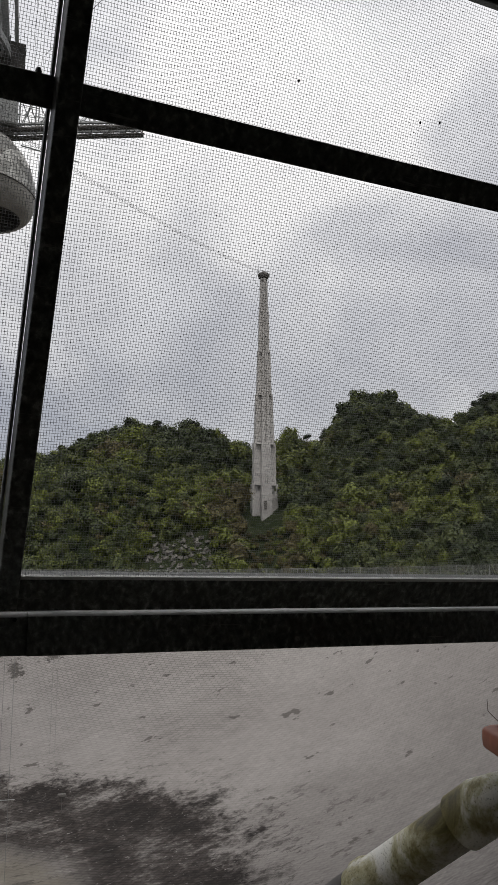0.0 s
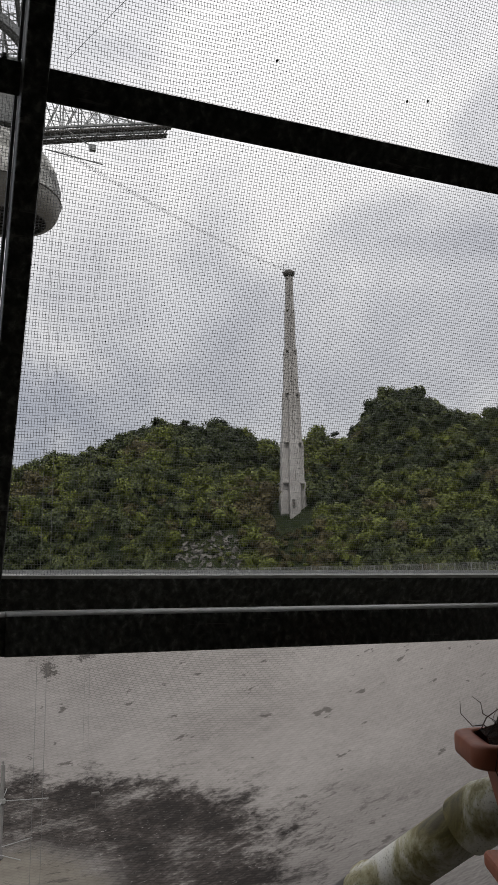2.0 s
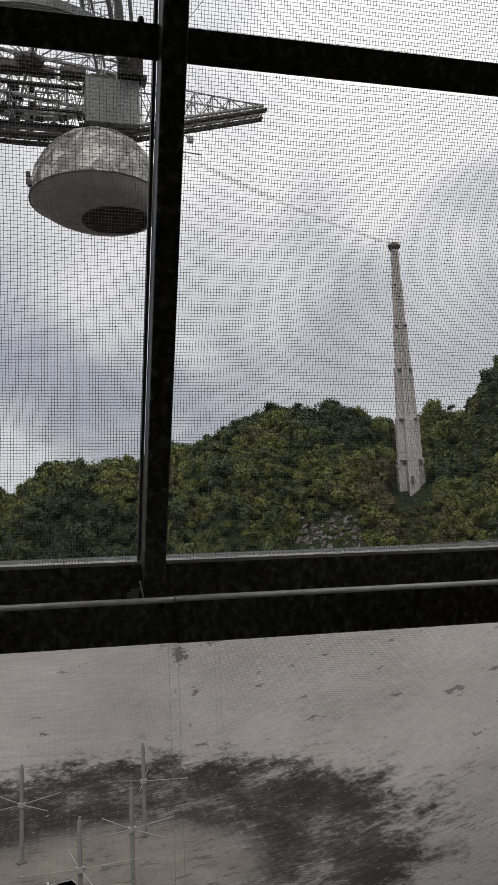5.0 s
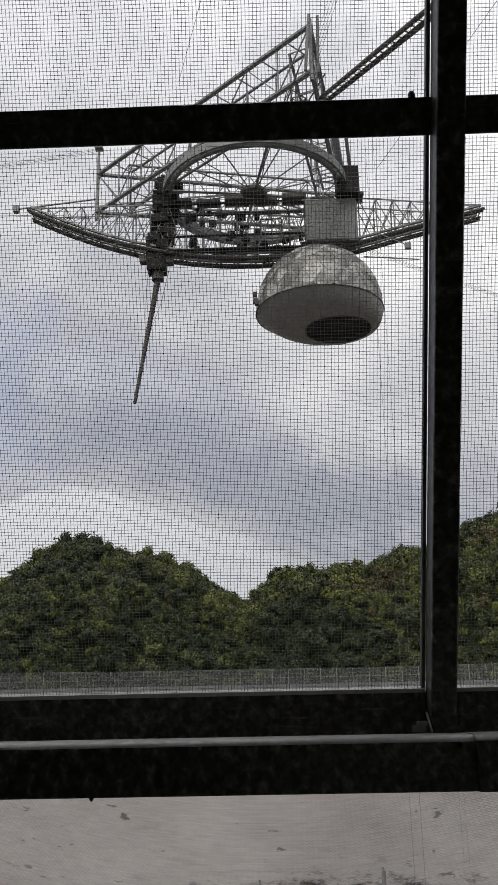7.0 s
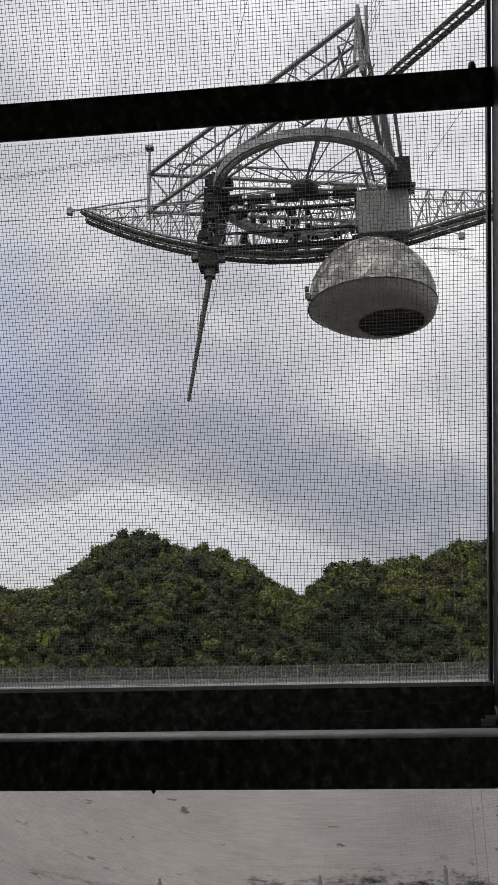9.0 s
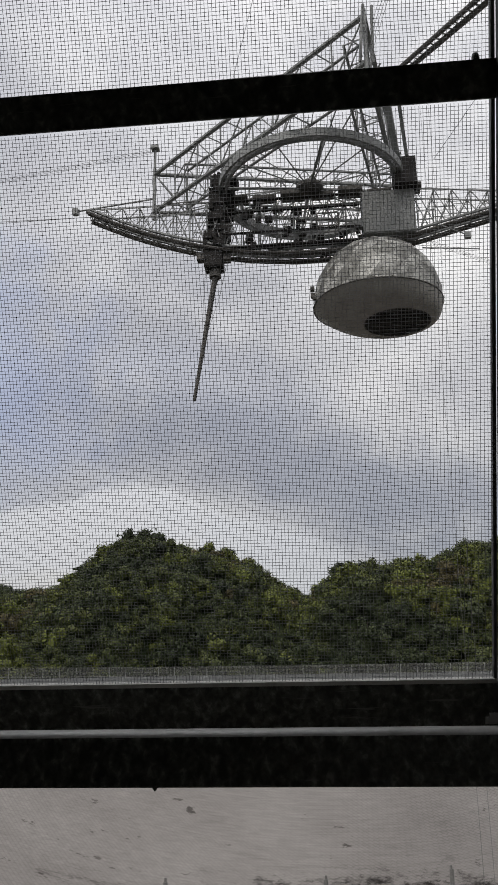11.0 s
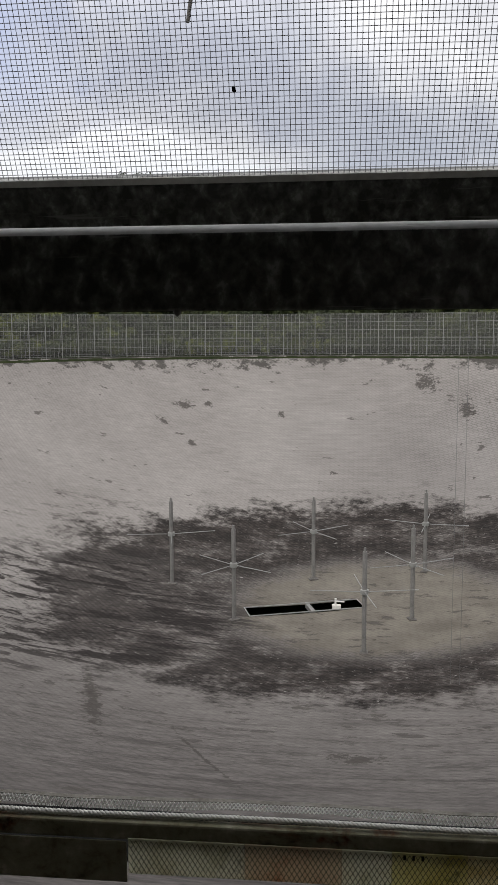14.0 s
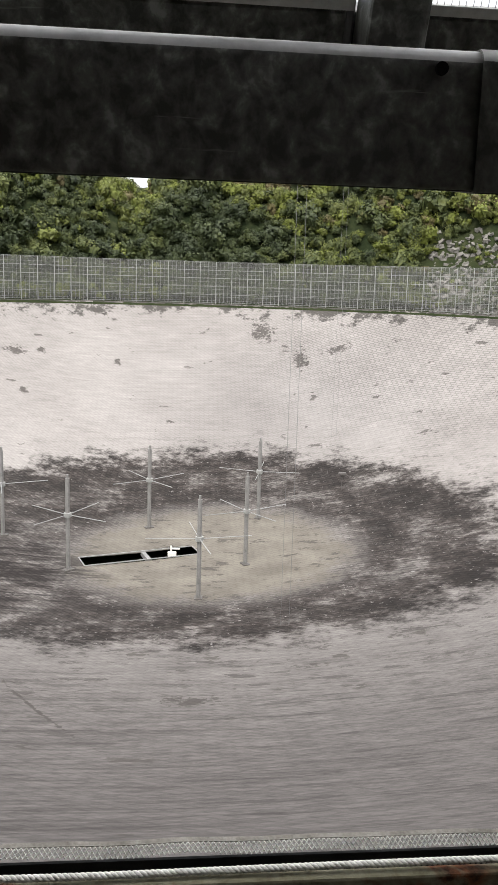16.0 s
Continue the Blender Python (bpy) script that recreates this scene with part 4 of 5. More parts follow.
def arm():
    top = thing("azimuth_arm", "long bow-shaped steel lattice arm hung below the platform", "arm")
    x0, x1 = -49.4, 46.9
    n = 26
    for side in (-1.9, 1.9):
        s = Shape()
        y = CY + side
        xs = [x0 + (x1 - x0) * i / n for i in range(n + 1)]
        for a, b in zip(xs, xs[1:]):
            s.beam((a, y, bow(a) + 0.9), (b, y, bow(b) + 0.9), 0.32, 5)
            zt0, zt1 = max(chord(a), bow(a) + 1.0), max(chord(b), bow(b) + 1.0)
            s.beam((a, y, zt0), (b, y, zt1), 0.17, 4)
            s.beam((a, y, bow(a)), (a, y, zt0), 0.13, 4)
            m = (bow(a) + 101.6) / 2
            s.beam((a, y, bow(a)), (b, y, zt1), 0.11, 4)
            s.beam((a, y, zt0), (b, y, bow(b)), 0.11, 4)
            if abs(a) < 32:
                s.beam((a, y, m), (b, y, m), 0.09, 4)
        part("side_truss", s, TRUSS, top)
    for side, r in ((-2.2, 0.36), (-1.2, 0.22), (1.2, 0.22), (2.2, 0.36)):
        rail_ = Shape().tube([(x0 - 0.6 + (x1 - x0 + 1.2) * i / 40, CY + side, bow(x0 - 0.6 + (x1 - x0 + 1.2) * i / 40) - 0.2) for i in range(41)], r, 6)
        part("curved_rail", rail_, TRUSS_DARK, top, "dark curved track rail")
    cross = Shape()
    for i in range(n + 1):
        x = x0 + (x1 - x0) * i / n
        cross.beam((x, CY - 2.2, bow(x)), (x, CY + 2.2, bow(x)), 0.16, 4)
        cross.beam((x, CY - 1.9, max(chord(x), bow(x) + 1)), (x, CY + 1.9, max(chord(x), bow(x) + 1)), 0.10, 4)
        if i < n:
            x2 = x0 + (x1 - x0) * (i + 1) / n
            cross.beam((x, CY - 1.9, bow(x)), (x2, CY + 1.9, bow(x2)), 0.10, 4)
            cross.beam((x, CY - 1.9, bow(x)), (x2, CY + 1.9, max(chord(x2), bow(x2) + 1)), 0.08, 4)
    part("cross_bracing", cross, TRUSS, top)
    # machinery and cable trays in the middle of the arm
    rng = random.Random(5)
    for i in range(60):
        x = rng.uniform(-20, 10)
        z = bow(x) + rng.choice((0.6, 1.0, 1.4, 3.8, 7.0, 10.6))
        w, d, h = rng.uniform(0.5, 2.2), rng.uniform(0.5, 1.5), rng.uniform(0.4, 1.5)
        y = CY + rng.uniform(-3, 2.0)
        part("machine_box", Shape().box((x, y, z), (x + w, y + d, z + h)), MACHINE, top)
    for z in (0.6, 1.2, 4.4, 9.5, 12.2):
        part("cable_tray", Shape().box((-20, CY - 2.6, 88.9 + z), (9, CY - 2.0, 89.2 + z)), MACHINE, top)
    frame_ = Shape()
    for x in (0.0, 4.4):
        frame_.beam((x, CY - 4.0, 91.5), (x, CY - 4.0, 96.0), 0.16, 4)
    for z in (91.5, 93.0, 94.5, 96.0):
        frame_.beam((0, CY - 4.0, z), (4.4, CY - 4.0, z), 0.16, 4)
    part("ladder_cage", frame_, TRUSS_DARK, top)
    for i in range(5):
        x = -17.5 + i * 1.5 + (2.2 if i == 4 else 0)
        w, d = (0.45, 1.9) if i < 4 else (1.2, 1.2)
        part("hanging_loop", Shape().tube([(x - w, CY - 2.2, bow(x) - 0.3), (x - w, CY - 2.2, bow(x) - d * 0.8), (x, CY - 2.2, bow(x) - d - 0.2), (x + w, CY - 2.2, bow(x) - d * 0.8), (x + w, CY - 2.2, bow(x) - 0.3)], 0.09, 5), CABLE, top)
    tail = Shape().beam((22, CY + 2, 89.8), (33, CY - 2, 86.6), 0.14, 5).beam((25, CY - 3, 92.2), (30.6, CY - 3, 89.4), 0.13, 5).box((30.0, CY - 3.5, 88.6), (31.2, CY - 2.5, 89.8))
    part("outrigger", tail, TRUSS, top)
    # cabin over the round antenna house
    part("cabin", rounded(Shape().box((9.6, CY - 3.6, 91.0), (20.4, CY + 3.6, 100.8)), 0.25, 2), BOX_GREY, top, "pale grey sheet-metal cabin")
    part("counter_box", Shape().box((16.2, CY - 5.6, 101.0), (21.0, CY - 1.8, 107.2)), MACHINE, top, "dark hanging box")
    part("strut_tower", Shape().beam((17.4, CY - 4.5, 107), (15.2, CY - 12, 117), 0.9, 4).beam((19.4, CY - 4.5, 107), (17.6, CY - 12, 117), 0.5, 4), TRUSS, top)
    return top


arm()


def line_feed():
    top = thing("line_feed", "long dark tapered antenna rod hanging from a carriage on the arm", "antenna")
    part("carriage", rounded(Shape().box((-24.2, CY - 2.0, 86.4), (-20.2, CY + 2.0, 90.4)), 0.3, 2), MACHINE, top, "dark carriage house")
    part("side_motor", Shape().box((-25.8, CY - 1.4, 88.6), (-24.3, CY + 0.6, 90.0)), TRUSS_DARK, top)
    part("side_motor", Shape().box((-20.1, CY - 1.6, 88.0), (-18.6, CY + 0.4, 90.6)), TRUSS_DARK, top)
    part("swivel", Shape().beam((-22.0, CY, 84.6), (-22.0, CY, 86.4), 1.3, 10), TRUSS_DARK, top)
    rng = random.Random(3)
    for i in range(210):
        z = 89.5 + 19.5 * rng.random()
        x = -21.2 + (z - 99) * 0.10 + rng.uniform(-2.6, 1.4)
        y = CY + rng.uniform(-2.6, 2.2)
        part("equipment_box", Shape().box((x, y, z), (x + rng.uniform(0.6, 2.4), y + rng.uniform(0.6, 2.0), z + rng.uniform(0.8, 2.4))), MACHINE, top)
    a, b = Vector((-21.7, CY, 86.6)), Vector((-26.4, CY, 57.2))
    part("rod", Shape().tube([a, a.lerp(b, 0.1), a.lerp(b, 0.5), b], [0.78, 0.60, 0.46, 0.34], 10), TRUSS_DARK, top, "dark slotted tapered rod")
    for i in range(40):
        p = a.lerp(b, (i + 0.5) / 40)
        part("rod_ring", Shape().beam(p, p.lerp(b, 0.01), 0.68 - 0.28 * i / 40, 8), TRUSS_DARK, top)
    stays = Shape()
    for k in (-1, 1):
        stays.beam(a + Vector((k * 2.2, -1, 0)), a.lerp(b, 0.25) + Vector((k * 1.6, 0, 0)), 0.06, 4)
        stays.beam(a.lerp(b, 0.25) + Vector((k * 1.6, 0, 0)), a.lerp(b, 0.55), 0.05, 4)
    part("stays", stays, CABLE, top)


line_feed()


def antenna_dome():
    at = Vector((11.8, CY, 77.0))
    top = thing("antenna_dome", "weathered grey panelled dome with a dark round opening underneath", "dome", at=at)
    R = 13.2
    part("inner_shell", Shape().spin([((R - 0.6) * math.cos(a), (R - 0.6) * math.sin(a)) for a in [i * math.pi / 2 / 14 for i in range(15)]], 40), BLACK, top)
    # flat triangular panels of the upper shell, each a plate of its own
    bm = bmesh.new()
    bmesh.ops.create_icosphere(bm, subdivisions=3, radius=R)
    turn = Matrix.Rotation(0.3, 3, "Z") @ Matrix.Rotation(0.35, 3, "X")
    for face in bm.faces:
        pts = [turn @ v.co for v in face.verts]
        if max(p.z for p in pts) <= -0.8:
            continue
        pts = [p if p.z > -1.1 else Vector((p.x, p.y, 0)).normalized() * R * 0.997 - Vector((0, 0, 1.1)) for p in pts]
        mid = sum(pts, Vector()) / 3
        outer = [mid + (p - mid) * 0.985 for p in pts]
        inner = [p - mid.normalized() * 0.2 for p in outer]
        part("panel", Shape().add(outer + inner, [(0, 1, 2), (0, 3, 4, 1), (1, 4, 5, 2), (2, 5, 3, 0)]), DOME_PANEL, top)
    bm.free()
    # lower bowl runs down to an opening that sits off the axis
    s, n, steps = Shape(), 56, 8
    mouth = Vector((3.7, 0, -4.9))
    for k in range(steps + 1):
        t = k / steps
        for i in range(n):
            a = 2 * math.pi * i / n
            p = Vector((R * math.cos(a), R * math.sin(a), -1.1))
            q = mouth + Vector((6.7 * math.cos(a), 6.7 * math.sin(a), 0))
            bulge = math.sin(t * math.pi) * 0.9
            m = p.lerp(q, t) + Vector((math.cos(a) * bulge * 0.6, math.sin(a) * bulge * 0.6, -bulge))
            s.v.append(tuple(m))
    for k in range(steps):
        for i in range(n):
            s.f.append((k * n + i, (k + 1) * n + i, (k + 1) * n + (i + 1) % n, k * n + (i + 1) % n))
    part("lower_bowl", s, DOME_LOW, top, "smooth grey metal underside", True)
    lip = Shape()
    for i in range(n):
        a, b = 2 * math.pi * i / n, 2 * math.pi * (i + 1) / n
        lip.beam(mouth + Vector((6.7 * math.cos(a), 6.7 * math.sin(a), 0)), mouth + Vector((6.7 * math.cos(b), 6.7 * math.sin(b), 0)), 0.16, 5)
    part("opening_rim", lip, TRUSS_DARK, top)
    seam = Shape()
    for i in range(n):
        a, b = 2 * math.pi * i / n, 2 * math.pi * (i + 1) / n
        seam.beam((R * math.cos(a), R * math.sin(a), -1.12), (R * math.cos(b), R * math.sin(b), -1.12), 0.14, 5)
    part("seam", seam, TRUSS_DARK, top)
    for i in range(9):
        y = -6.0 + 1.5 * i
        half = math.sqrt(max(0.2, 6.6 ** 2 - y * y))
        part("louvre", Shape().box((mouth.x - half, y - 0.12, mouth.z + 0.25), (mouth.x + half, y + 0.12, mouth.z + 0.6)), TRUSS_DARK, top)
    # black disc paints the shade inside the opening
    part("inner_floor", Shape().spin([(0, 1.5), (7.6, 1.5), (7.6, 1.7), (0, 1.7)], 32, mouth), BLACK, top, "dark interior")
    for z, a in ((1.0, 3.25), (2.8, 3.2), (-0.4, 3.4)):
        part("side_box", Shape().box((13.3 * math.cos(a) - 0.5, 13.3 * math.sin(a) - 0.5, z), (13.3 * math.cos(a) + 0.4, 13.3 * math.sin(a) + 0.5, z + 0.9)), TRUSS_DARK, top)


antenna_dome()


# ---- cables ----
def cable(name, label, points, r, n=5, material=CABLE, group="main cables"):
    return solid(name, Shape().tube(points, r, n), material, label, "cable", group)


def sag(a, b, drop, n=14):
    a, b = Vector(a), Vector(b)
    return [a.lerp(b, i / n) - Vector((0, 0, drop * 4 * (i / n) * (1 - i / n))) for i in range(n + 1)]


for corner, foot in zip(CORNERS, (TOWER_FAR, TOWER_NEAR, TOWER_LEFT)):
    out = (corner - Vector((CX, CY, 0))).normalized()
    side = Vector((-out.y, out.x, 0))
    for k in (-0.75, -0.25, 0.25, 0.75):
        cable("main_cable", "thick steel suspension cable from tower to platform", sag(corner + side * k + Vector((0, 0, TOP_Z - (13 if corner.y > 175 else 9 if corner.y < 150 else -6.5))), Vector((*foot, 139.5)) + side * k, 2.5), 0.032)
cable("stay_cable", "thin steel cable running out from the platform", sag((-49.8, 160, 101.2), (-207, 212, 139), 1.0), 0.07)
cable("stay_cable", "thin steel cable running out from the platform", sag((-15.5, 140, 118.2), (13.1, -10, 47.0), 0.3), 0.04)
cable("stay_cable", "thin steel cable running out from the platform", sag((24, 150, 103), (70, 60, 130), 0.5), 0.05)


def catwalk():
    a, b = Vector((13.0, 131.7, 105.7)), Vector((65.8, -48.0, 31.0))
    top = thing("catwalk", "long suspended catwalk of dark pipes and mesh leading to the platform", "catwalk")
    d = (b - a).normalized()
    side = d.cross(Vector((0, 0, 1))).normalized()
    up = side.cross(d)
    pipes = ((0.0, 0.0, 0.42), (1.4, 0.2, 0.38), (0.7, 0.8, 0.30))
    for s_, u_, r in pipes:
        part("pipe", Shape().tube([a + side * s_ + up * u_, a.lerp(b, 0.5) + side * s_ + up * u_ - Vector((0, 0, 3)), b + side * s_ + up * u_], r, 8), TRUSS_DARK, top)
    for i in range(90):
        p = a.lerp(b, i / 90) - Vector((0, 0, 3 * (1 - abs(2 * i / 90 - 1))))
        part("rung", Shape().beam(p, p + side * 1.5 + up * 0.2, 0.10, 4).beam(p + side * 0.7 + up * 0.9, p + side * 1.5 + up * 0.2, 0.07, 4), TRUSS_DARK, top)


catwalk()
for x, y in ((19.8, 124.9), (18.5, 125.4), (47.7, 230.1), (46.5, 230.6)):
    cable("tie_down_cable", "thin vertical tie-down cable from platform to dish", [(x, y, dish_z(x, y) + 0.2), (x, y, BOT_Z - 4)], 0.024, 4, CABLE, "tie-down cables")


# ---- masts in the dish ----
def mast():
    top = thing("survey_mast", "grey metal mast with thin crossed rods standing in the dish", "mast", "masts in the dish")
    part("pole", Shape().beam((0, 0, -0.3), (0, 0, 18.2), 0.42, 8), POLE, top)
    part("tip", Shape().beam((0, 0, 18.2), (0, 0, 18.9), 0.22, 6), POLE, top)
    part("collar", Shape().beam((0, 0, 10.6), (0, 0, 11.4), 0.75, 8), GALV, top)
    for a in (0.25, 1.75, 3.4, 4.9):
        part("rod", Shape().beam((0, 0, 11), (9.5 * math.cos(a), 9.5 * math.sin(a), 11.3), 0.08, 5), BOX_GREY, top)
    part("base_plate", Shape().box((-1.0, -0.7, -0.35), (1.0, 0.7, 0.10)), TRUSS_DARK, top)
    return top


first = mast()
for i, (x, y) in enumerate(((-34.0, 174.8), (-3.6, 185.1), (-18.6, 158.5), (21.6, 188.9), (6.1, 143.6), (16.2, 162.0))):
    m = Matrix.Translation((x, y, dish_z(x, y) + 0.1)) @ Matrix.Rotation(i * 0.37, 4, "Z")
    if i:
        copy_thing(first, m)
    else:
        first.matrix_basis = m
x, y = 43.5, 200.0
marker = thing("survey_marker", "short post with a dark box in the dish", "marker", at=(x, y, dish_z(x, y)))
part("post", Shape().beam((0, 0, -0.3), (0, 0, 3.6), 0.06, 6), TRUSS_DARK, marker)
part("head", rounded(Shape().box((-0.9, -0.6, 3.6), (0.9, 0.6, 4.3)), 0.15, 2), TRUSS_DARK, marker)
pump_ = thing("service_pump", "white pump fitting beside the opening in the dish", "pump", at=(1.5, 168.3, dish_z(1.5, 168.3)))
part("body", rounded(Shape().box((-0.9, -0.5, 0), (0.9, 0.5, 0.9)), 0.12, 2), NET, pump_)
part("valve", Shape().beam((-0.2, 0, 0.9), (-0.2, 0, 2.2), 0.22, 8), NET, pump_)
part("spout", Shape().beam((-0.2, 0, 1.6), (1.6, 0, 1.5), 0.14, 8), NET, pump_)

# ---- viewing deck ----
SILL = Vector((0, 1.682, 1.493))
UP = Vector((0, -0.449, 0.905)).normalized()       # the window leans in
IN = Vector((0, -0.895, -0.445)).normalized()       # towards the room
LEFT_X, RIGHT_X, TOP_V = -1.45, 2.3, 1.44


def slant(x, v, d):
    return Vector((x, 0, 0)) + SILL + UP * v + IN * d


def slant_box(x0, x1, v0, v1, d0, d1):
    s = Shape()
    p = [slant(x, v, d) for d in (d0, d1) for v in (v0, v1) for x in (x0, x1)]
    return s.add(p, [(0, 1, 3, 2), (4, 6, 7, 5), (0, 4, 5, 1), (2, 3, 7, 6), (0, 2, 6, 4), (1, 5, 7, 3)])


def wire_screen(x0, x1, v0, v1, seed):
    """Square wire mesh, slightly wavy."""
    s, pitch, r = Shape(), 0.00625, 0.0004
    rng = random.Random(seed)
    nx, nv = int((x1 - x0) / pitch), int((v1 - v0) / pitch)

    def strand(pts):
        base = len(s.v)
        a, b = (UP * r, IN * r) if abs(pts[0].x - pts[-1].x) > 0.1 else (Vector((r, 0, 0)), IN * r)
        for p in pts:
            s.v += [tuple(p + a), tuple(p + b), tuple(p - a), tuple(p - b)]
        for i in range(len(pts) - 1):
            for j in range(4):
                k = base + 4 * i
                s.f.append((k + j, k + (j + 1) % 4, k + 4 + (j + 1) % 4, k + 4 + j))

    for i in range(nx + 1):
        x = x0 + pitch * i
        strand([slant(x + 0.0022 * noise.noise((x * 3, k * 0.9, seed)) + rng.uniform(-0.00025, 0.00025), v0 + (v1 - v0) * k / 10, 0.0012 + 0.003 * noise.noise((x * 2, k * 0.4, 5))) for k in range(11)])
    for i in range(nv + 1):
        v = v0 + pitch * i
        strand([slant(x0 + (x1 - x0) * k / 14, v + 0.0022 * noise.noise((v * 3, k * 0.7, seed + 9)) + rng.uniform(-0.00025, 0.00025), 0.003 * noise.noise((k * 0.5, v * 2, 7))) for k in range(15)])
    return s


def window():
    top = thing("window_1", "inward-leaning black steel window frame filled with square wire mesh", "window", kind="structure")
    f = part("mullion", rounded(slant_box(0.302, 0.349, -0.095, TOP_V, 0.0025, 0.062), 0.004, 2), STEEL_DARK, top)
    # the upright's lit left side, given by a lighter grey than its front
    part("mesh_frame", rounded(slant_box(0.2945, 0.3016, -0.075, TOP_V, -0.014, 0.0040), 0.002, 2), STEEL_SIDE, top, "grey edge strip beside the upright, coloured as its lit side")
    part("crossbar", rounded(slant_box(LEFT_X, RIGHT_X, 1.010, 1.071, 0.003, 0.012), 0.002, 2), STEEL_DARK, top)
    part("top_bar", rounded(slant_box(LEFT_X, RIGHT_X, TOP_V, TOP_V + 0.055, 0.003, 0.044), 0.004, 2), STEEL_DARK, top)
    part("bottom_bar", rounded(slant_box(LEFT_X, RIGHT_X, -0.125, -0.004, -0.045, 0.002), 0.003, 2), STEEL_DARK, top)
    for x0, x1 in ((LEFT_X, 0.300), (0.350, RIGHT_X)):
        part("edge_strip", slant_box(x0, x1, -0.0035, 0.0045, -0.004, 0.006), NET, top, "pale folded edge of the mesh")
        for v0, v1, sd in ((0.004, 1.008, 1), (1.073, TOP_V, 4)):
            tagged(part("wire_mesh", wire_screen(x0, x1, v0, v1, sd + (x0 > 0)), WIRE, top, "grey square wire mesh"), kind="stuff")
    part("latch", Shape().beam((0.296, 1.652, 1.452), (0.300, 1.628, 1.418), 0.0022, 5).box((0.268, 1.640, 1.418), (0.292, 1.652, 1.430)).box((0.276, 1.636, 1.430), (0.294, 1.648, 1.437)), RAIL_TOP, top, "small bent metal latch")
    for x, v in ((0.814, 1.183), (1.136, 1.165), (1.188, 1.176), (-0.251, 0.102)):
        part("dirt_speck", rounded(Shape().box((-0.0035, -0.002, -0.0022), (0.003, 0.002, 0.002), Matrix.Translation(slant(x, v, 0.002)) @ Matrix.Rotation(x * 7, 4, "Y")), 0.001, 1), BLACK, top)
    part("bolt", Shape().spin([(0, 0.007), (0.005, 0.006), (0.0065, 0.0), (0.0065, -0.006)], 12, slant(0.27, 1.074, 0.008)), STEEL_DARK, top)


window()


def rail():
    top = thing("handrail", "black painted square steel handrail with highlight and dark underside painted on", "handrail", kind="structure")
    y0, y1, z0, z1 = 1.502, 1.600, 1.330, 1.418
    section = []
    for right, up, r, a0 in ((0, 1, 0.013, 90), (0, 0, 0.004, 180), (1, 0, 0.004, 270), (1, 1, 0.013, 0)):
        cy, cz = (y1 - r if right else y0 + r), (z1 - r if up else z0 + r + (0.012 if right else 0.0))
        section += [(cy + r * math.cos(radians(a0 + 15 * i)), cz + r * math.sin(radians(a0 + 15 * i))) for i in range(7)]
    n = len(section)
    for x0, x1, grow in ((LEFT_X, 0.349, 0.0), (0.3492, RIGHT_X, 0.0012)):
        s = Shape()
        for x in (x0, x1):
            s.v += [(x, y + (grow if y > 1.55 else -grow), z + (grow if z > 1.37 else -grow)) for y, z in section]
        s.f = [(i, (i + 1) % n, n + (i + 1) % n, n + i) for i in range(n)] + [tuple(range(n))[::-1], tuple(range(n, 2 * n))]
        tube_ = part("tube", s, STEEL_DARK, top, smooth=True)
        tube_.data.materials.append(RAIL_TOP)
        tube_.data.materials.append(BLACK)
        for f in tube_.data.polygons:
            # highlight on the rounded top edge, given as a paler material
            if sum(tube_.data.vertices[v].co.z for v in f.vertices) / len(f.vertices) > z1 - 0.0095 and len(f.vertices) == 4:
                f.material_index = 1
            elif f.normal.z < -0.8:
                # shade under the rail, painted black on the downward faces
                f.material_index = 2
    hole = Shape().beam((0.322, 1.5035, 1.4035), (0.322, 1.4995, 1.4035), 0.0042, 14)
    part("screw_hole", hole, BLACK, top)
    part("drip", Shape().spin([(0, -0.006), (0.003, -0.003), (0.006, 0.003)], 10, (-0.297, 1.506, 1.330)), STEEL_DARK, top)
    return top


rail()


def lower_rail():
    top = thing("lower_rail", "low rail of peeling green-grey painted steel with a white rope along it", "rail", kind="structure")
    part("bar", rounded(Shape().box((LEFT_X, 1.880, 0.491), (RIGHT_X, 1.899, 0.522)), 0.004, 2), BEAM, top)
    # added black strips stand in for the shaded gap below the net
    part("backing", Shape().box((LEFT_X, 1.9, 0.440), (RIGHT_X, 1.992, 0.448)).box((LEFT_X, 1.993, 0.430), (RIGHT_X, 1.998, 0.472)), BLACK, top, "black strips added for the shaded gap behind the rope")
    part("panel", Shape().box((LEFT_X, 1.8765, 0.420), (-0.463, 1.8795, 0.4905)), BEAM, top, "peeling olive painted sheet")
    for x0, x1, mat, hue in ((-0.46, -0.27, BAND_WHITE, "white"), (-0.27, -0.115, BAND_RED, "red"), (-0.115, -0.037, BAND_WHITE, "white"), (-0.037, 0.08, BAND_YELLOW, "yellow"), (0.08, 0.24, BAND_TAN, "tan"), (0.24, 0.33, BAND_YELLOW, "yellow"), (0.33, RIGHT_X, BAND_TAN, "tan")):
        part("banner", Shape().box((x0, 1.8765, 0.436), (x1 - 0.0005, 1.8790, 0.4965)), mat, top, "faded " + hue + " stretch of the band behind the net")
    for x in (-0.020, -0.006, 0.008):
        part("mark", Shape().box((x, 1.8722, 0.4875), (x + 0.004, 1.8728, 0.4955)), BLACK, top, "small black mark")
    return top


lower_rail()


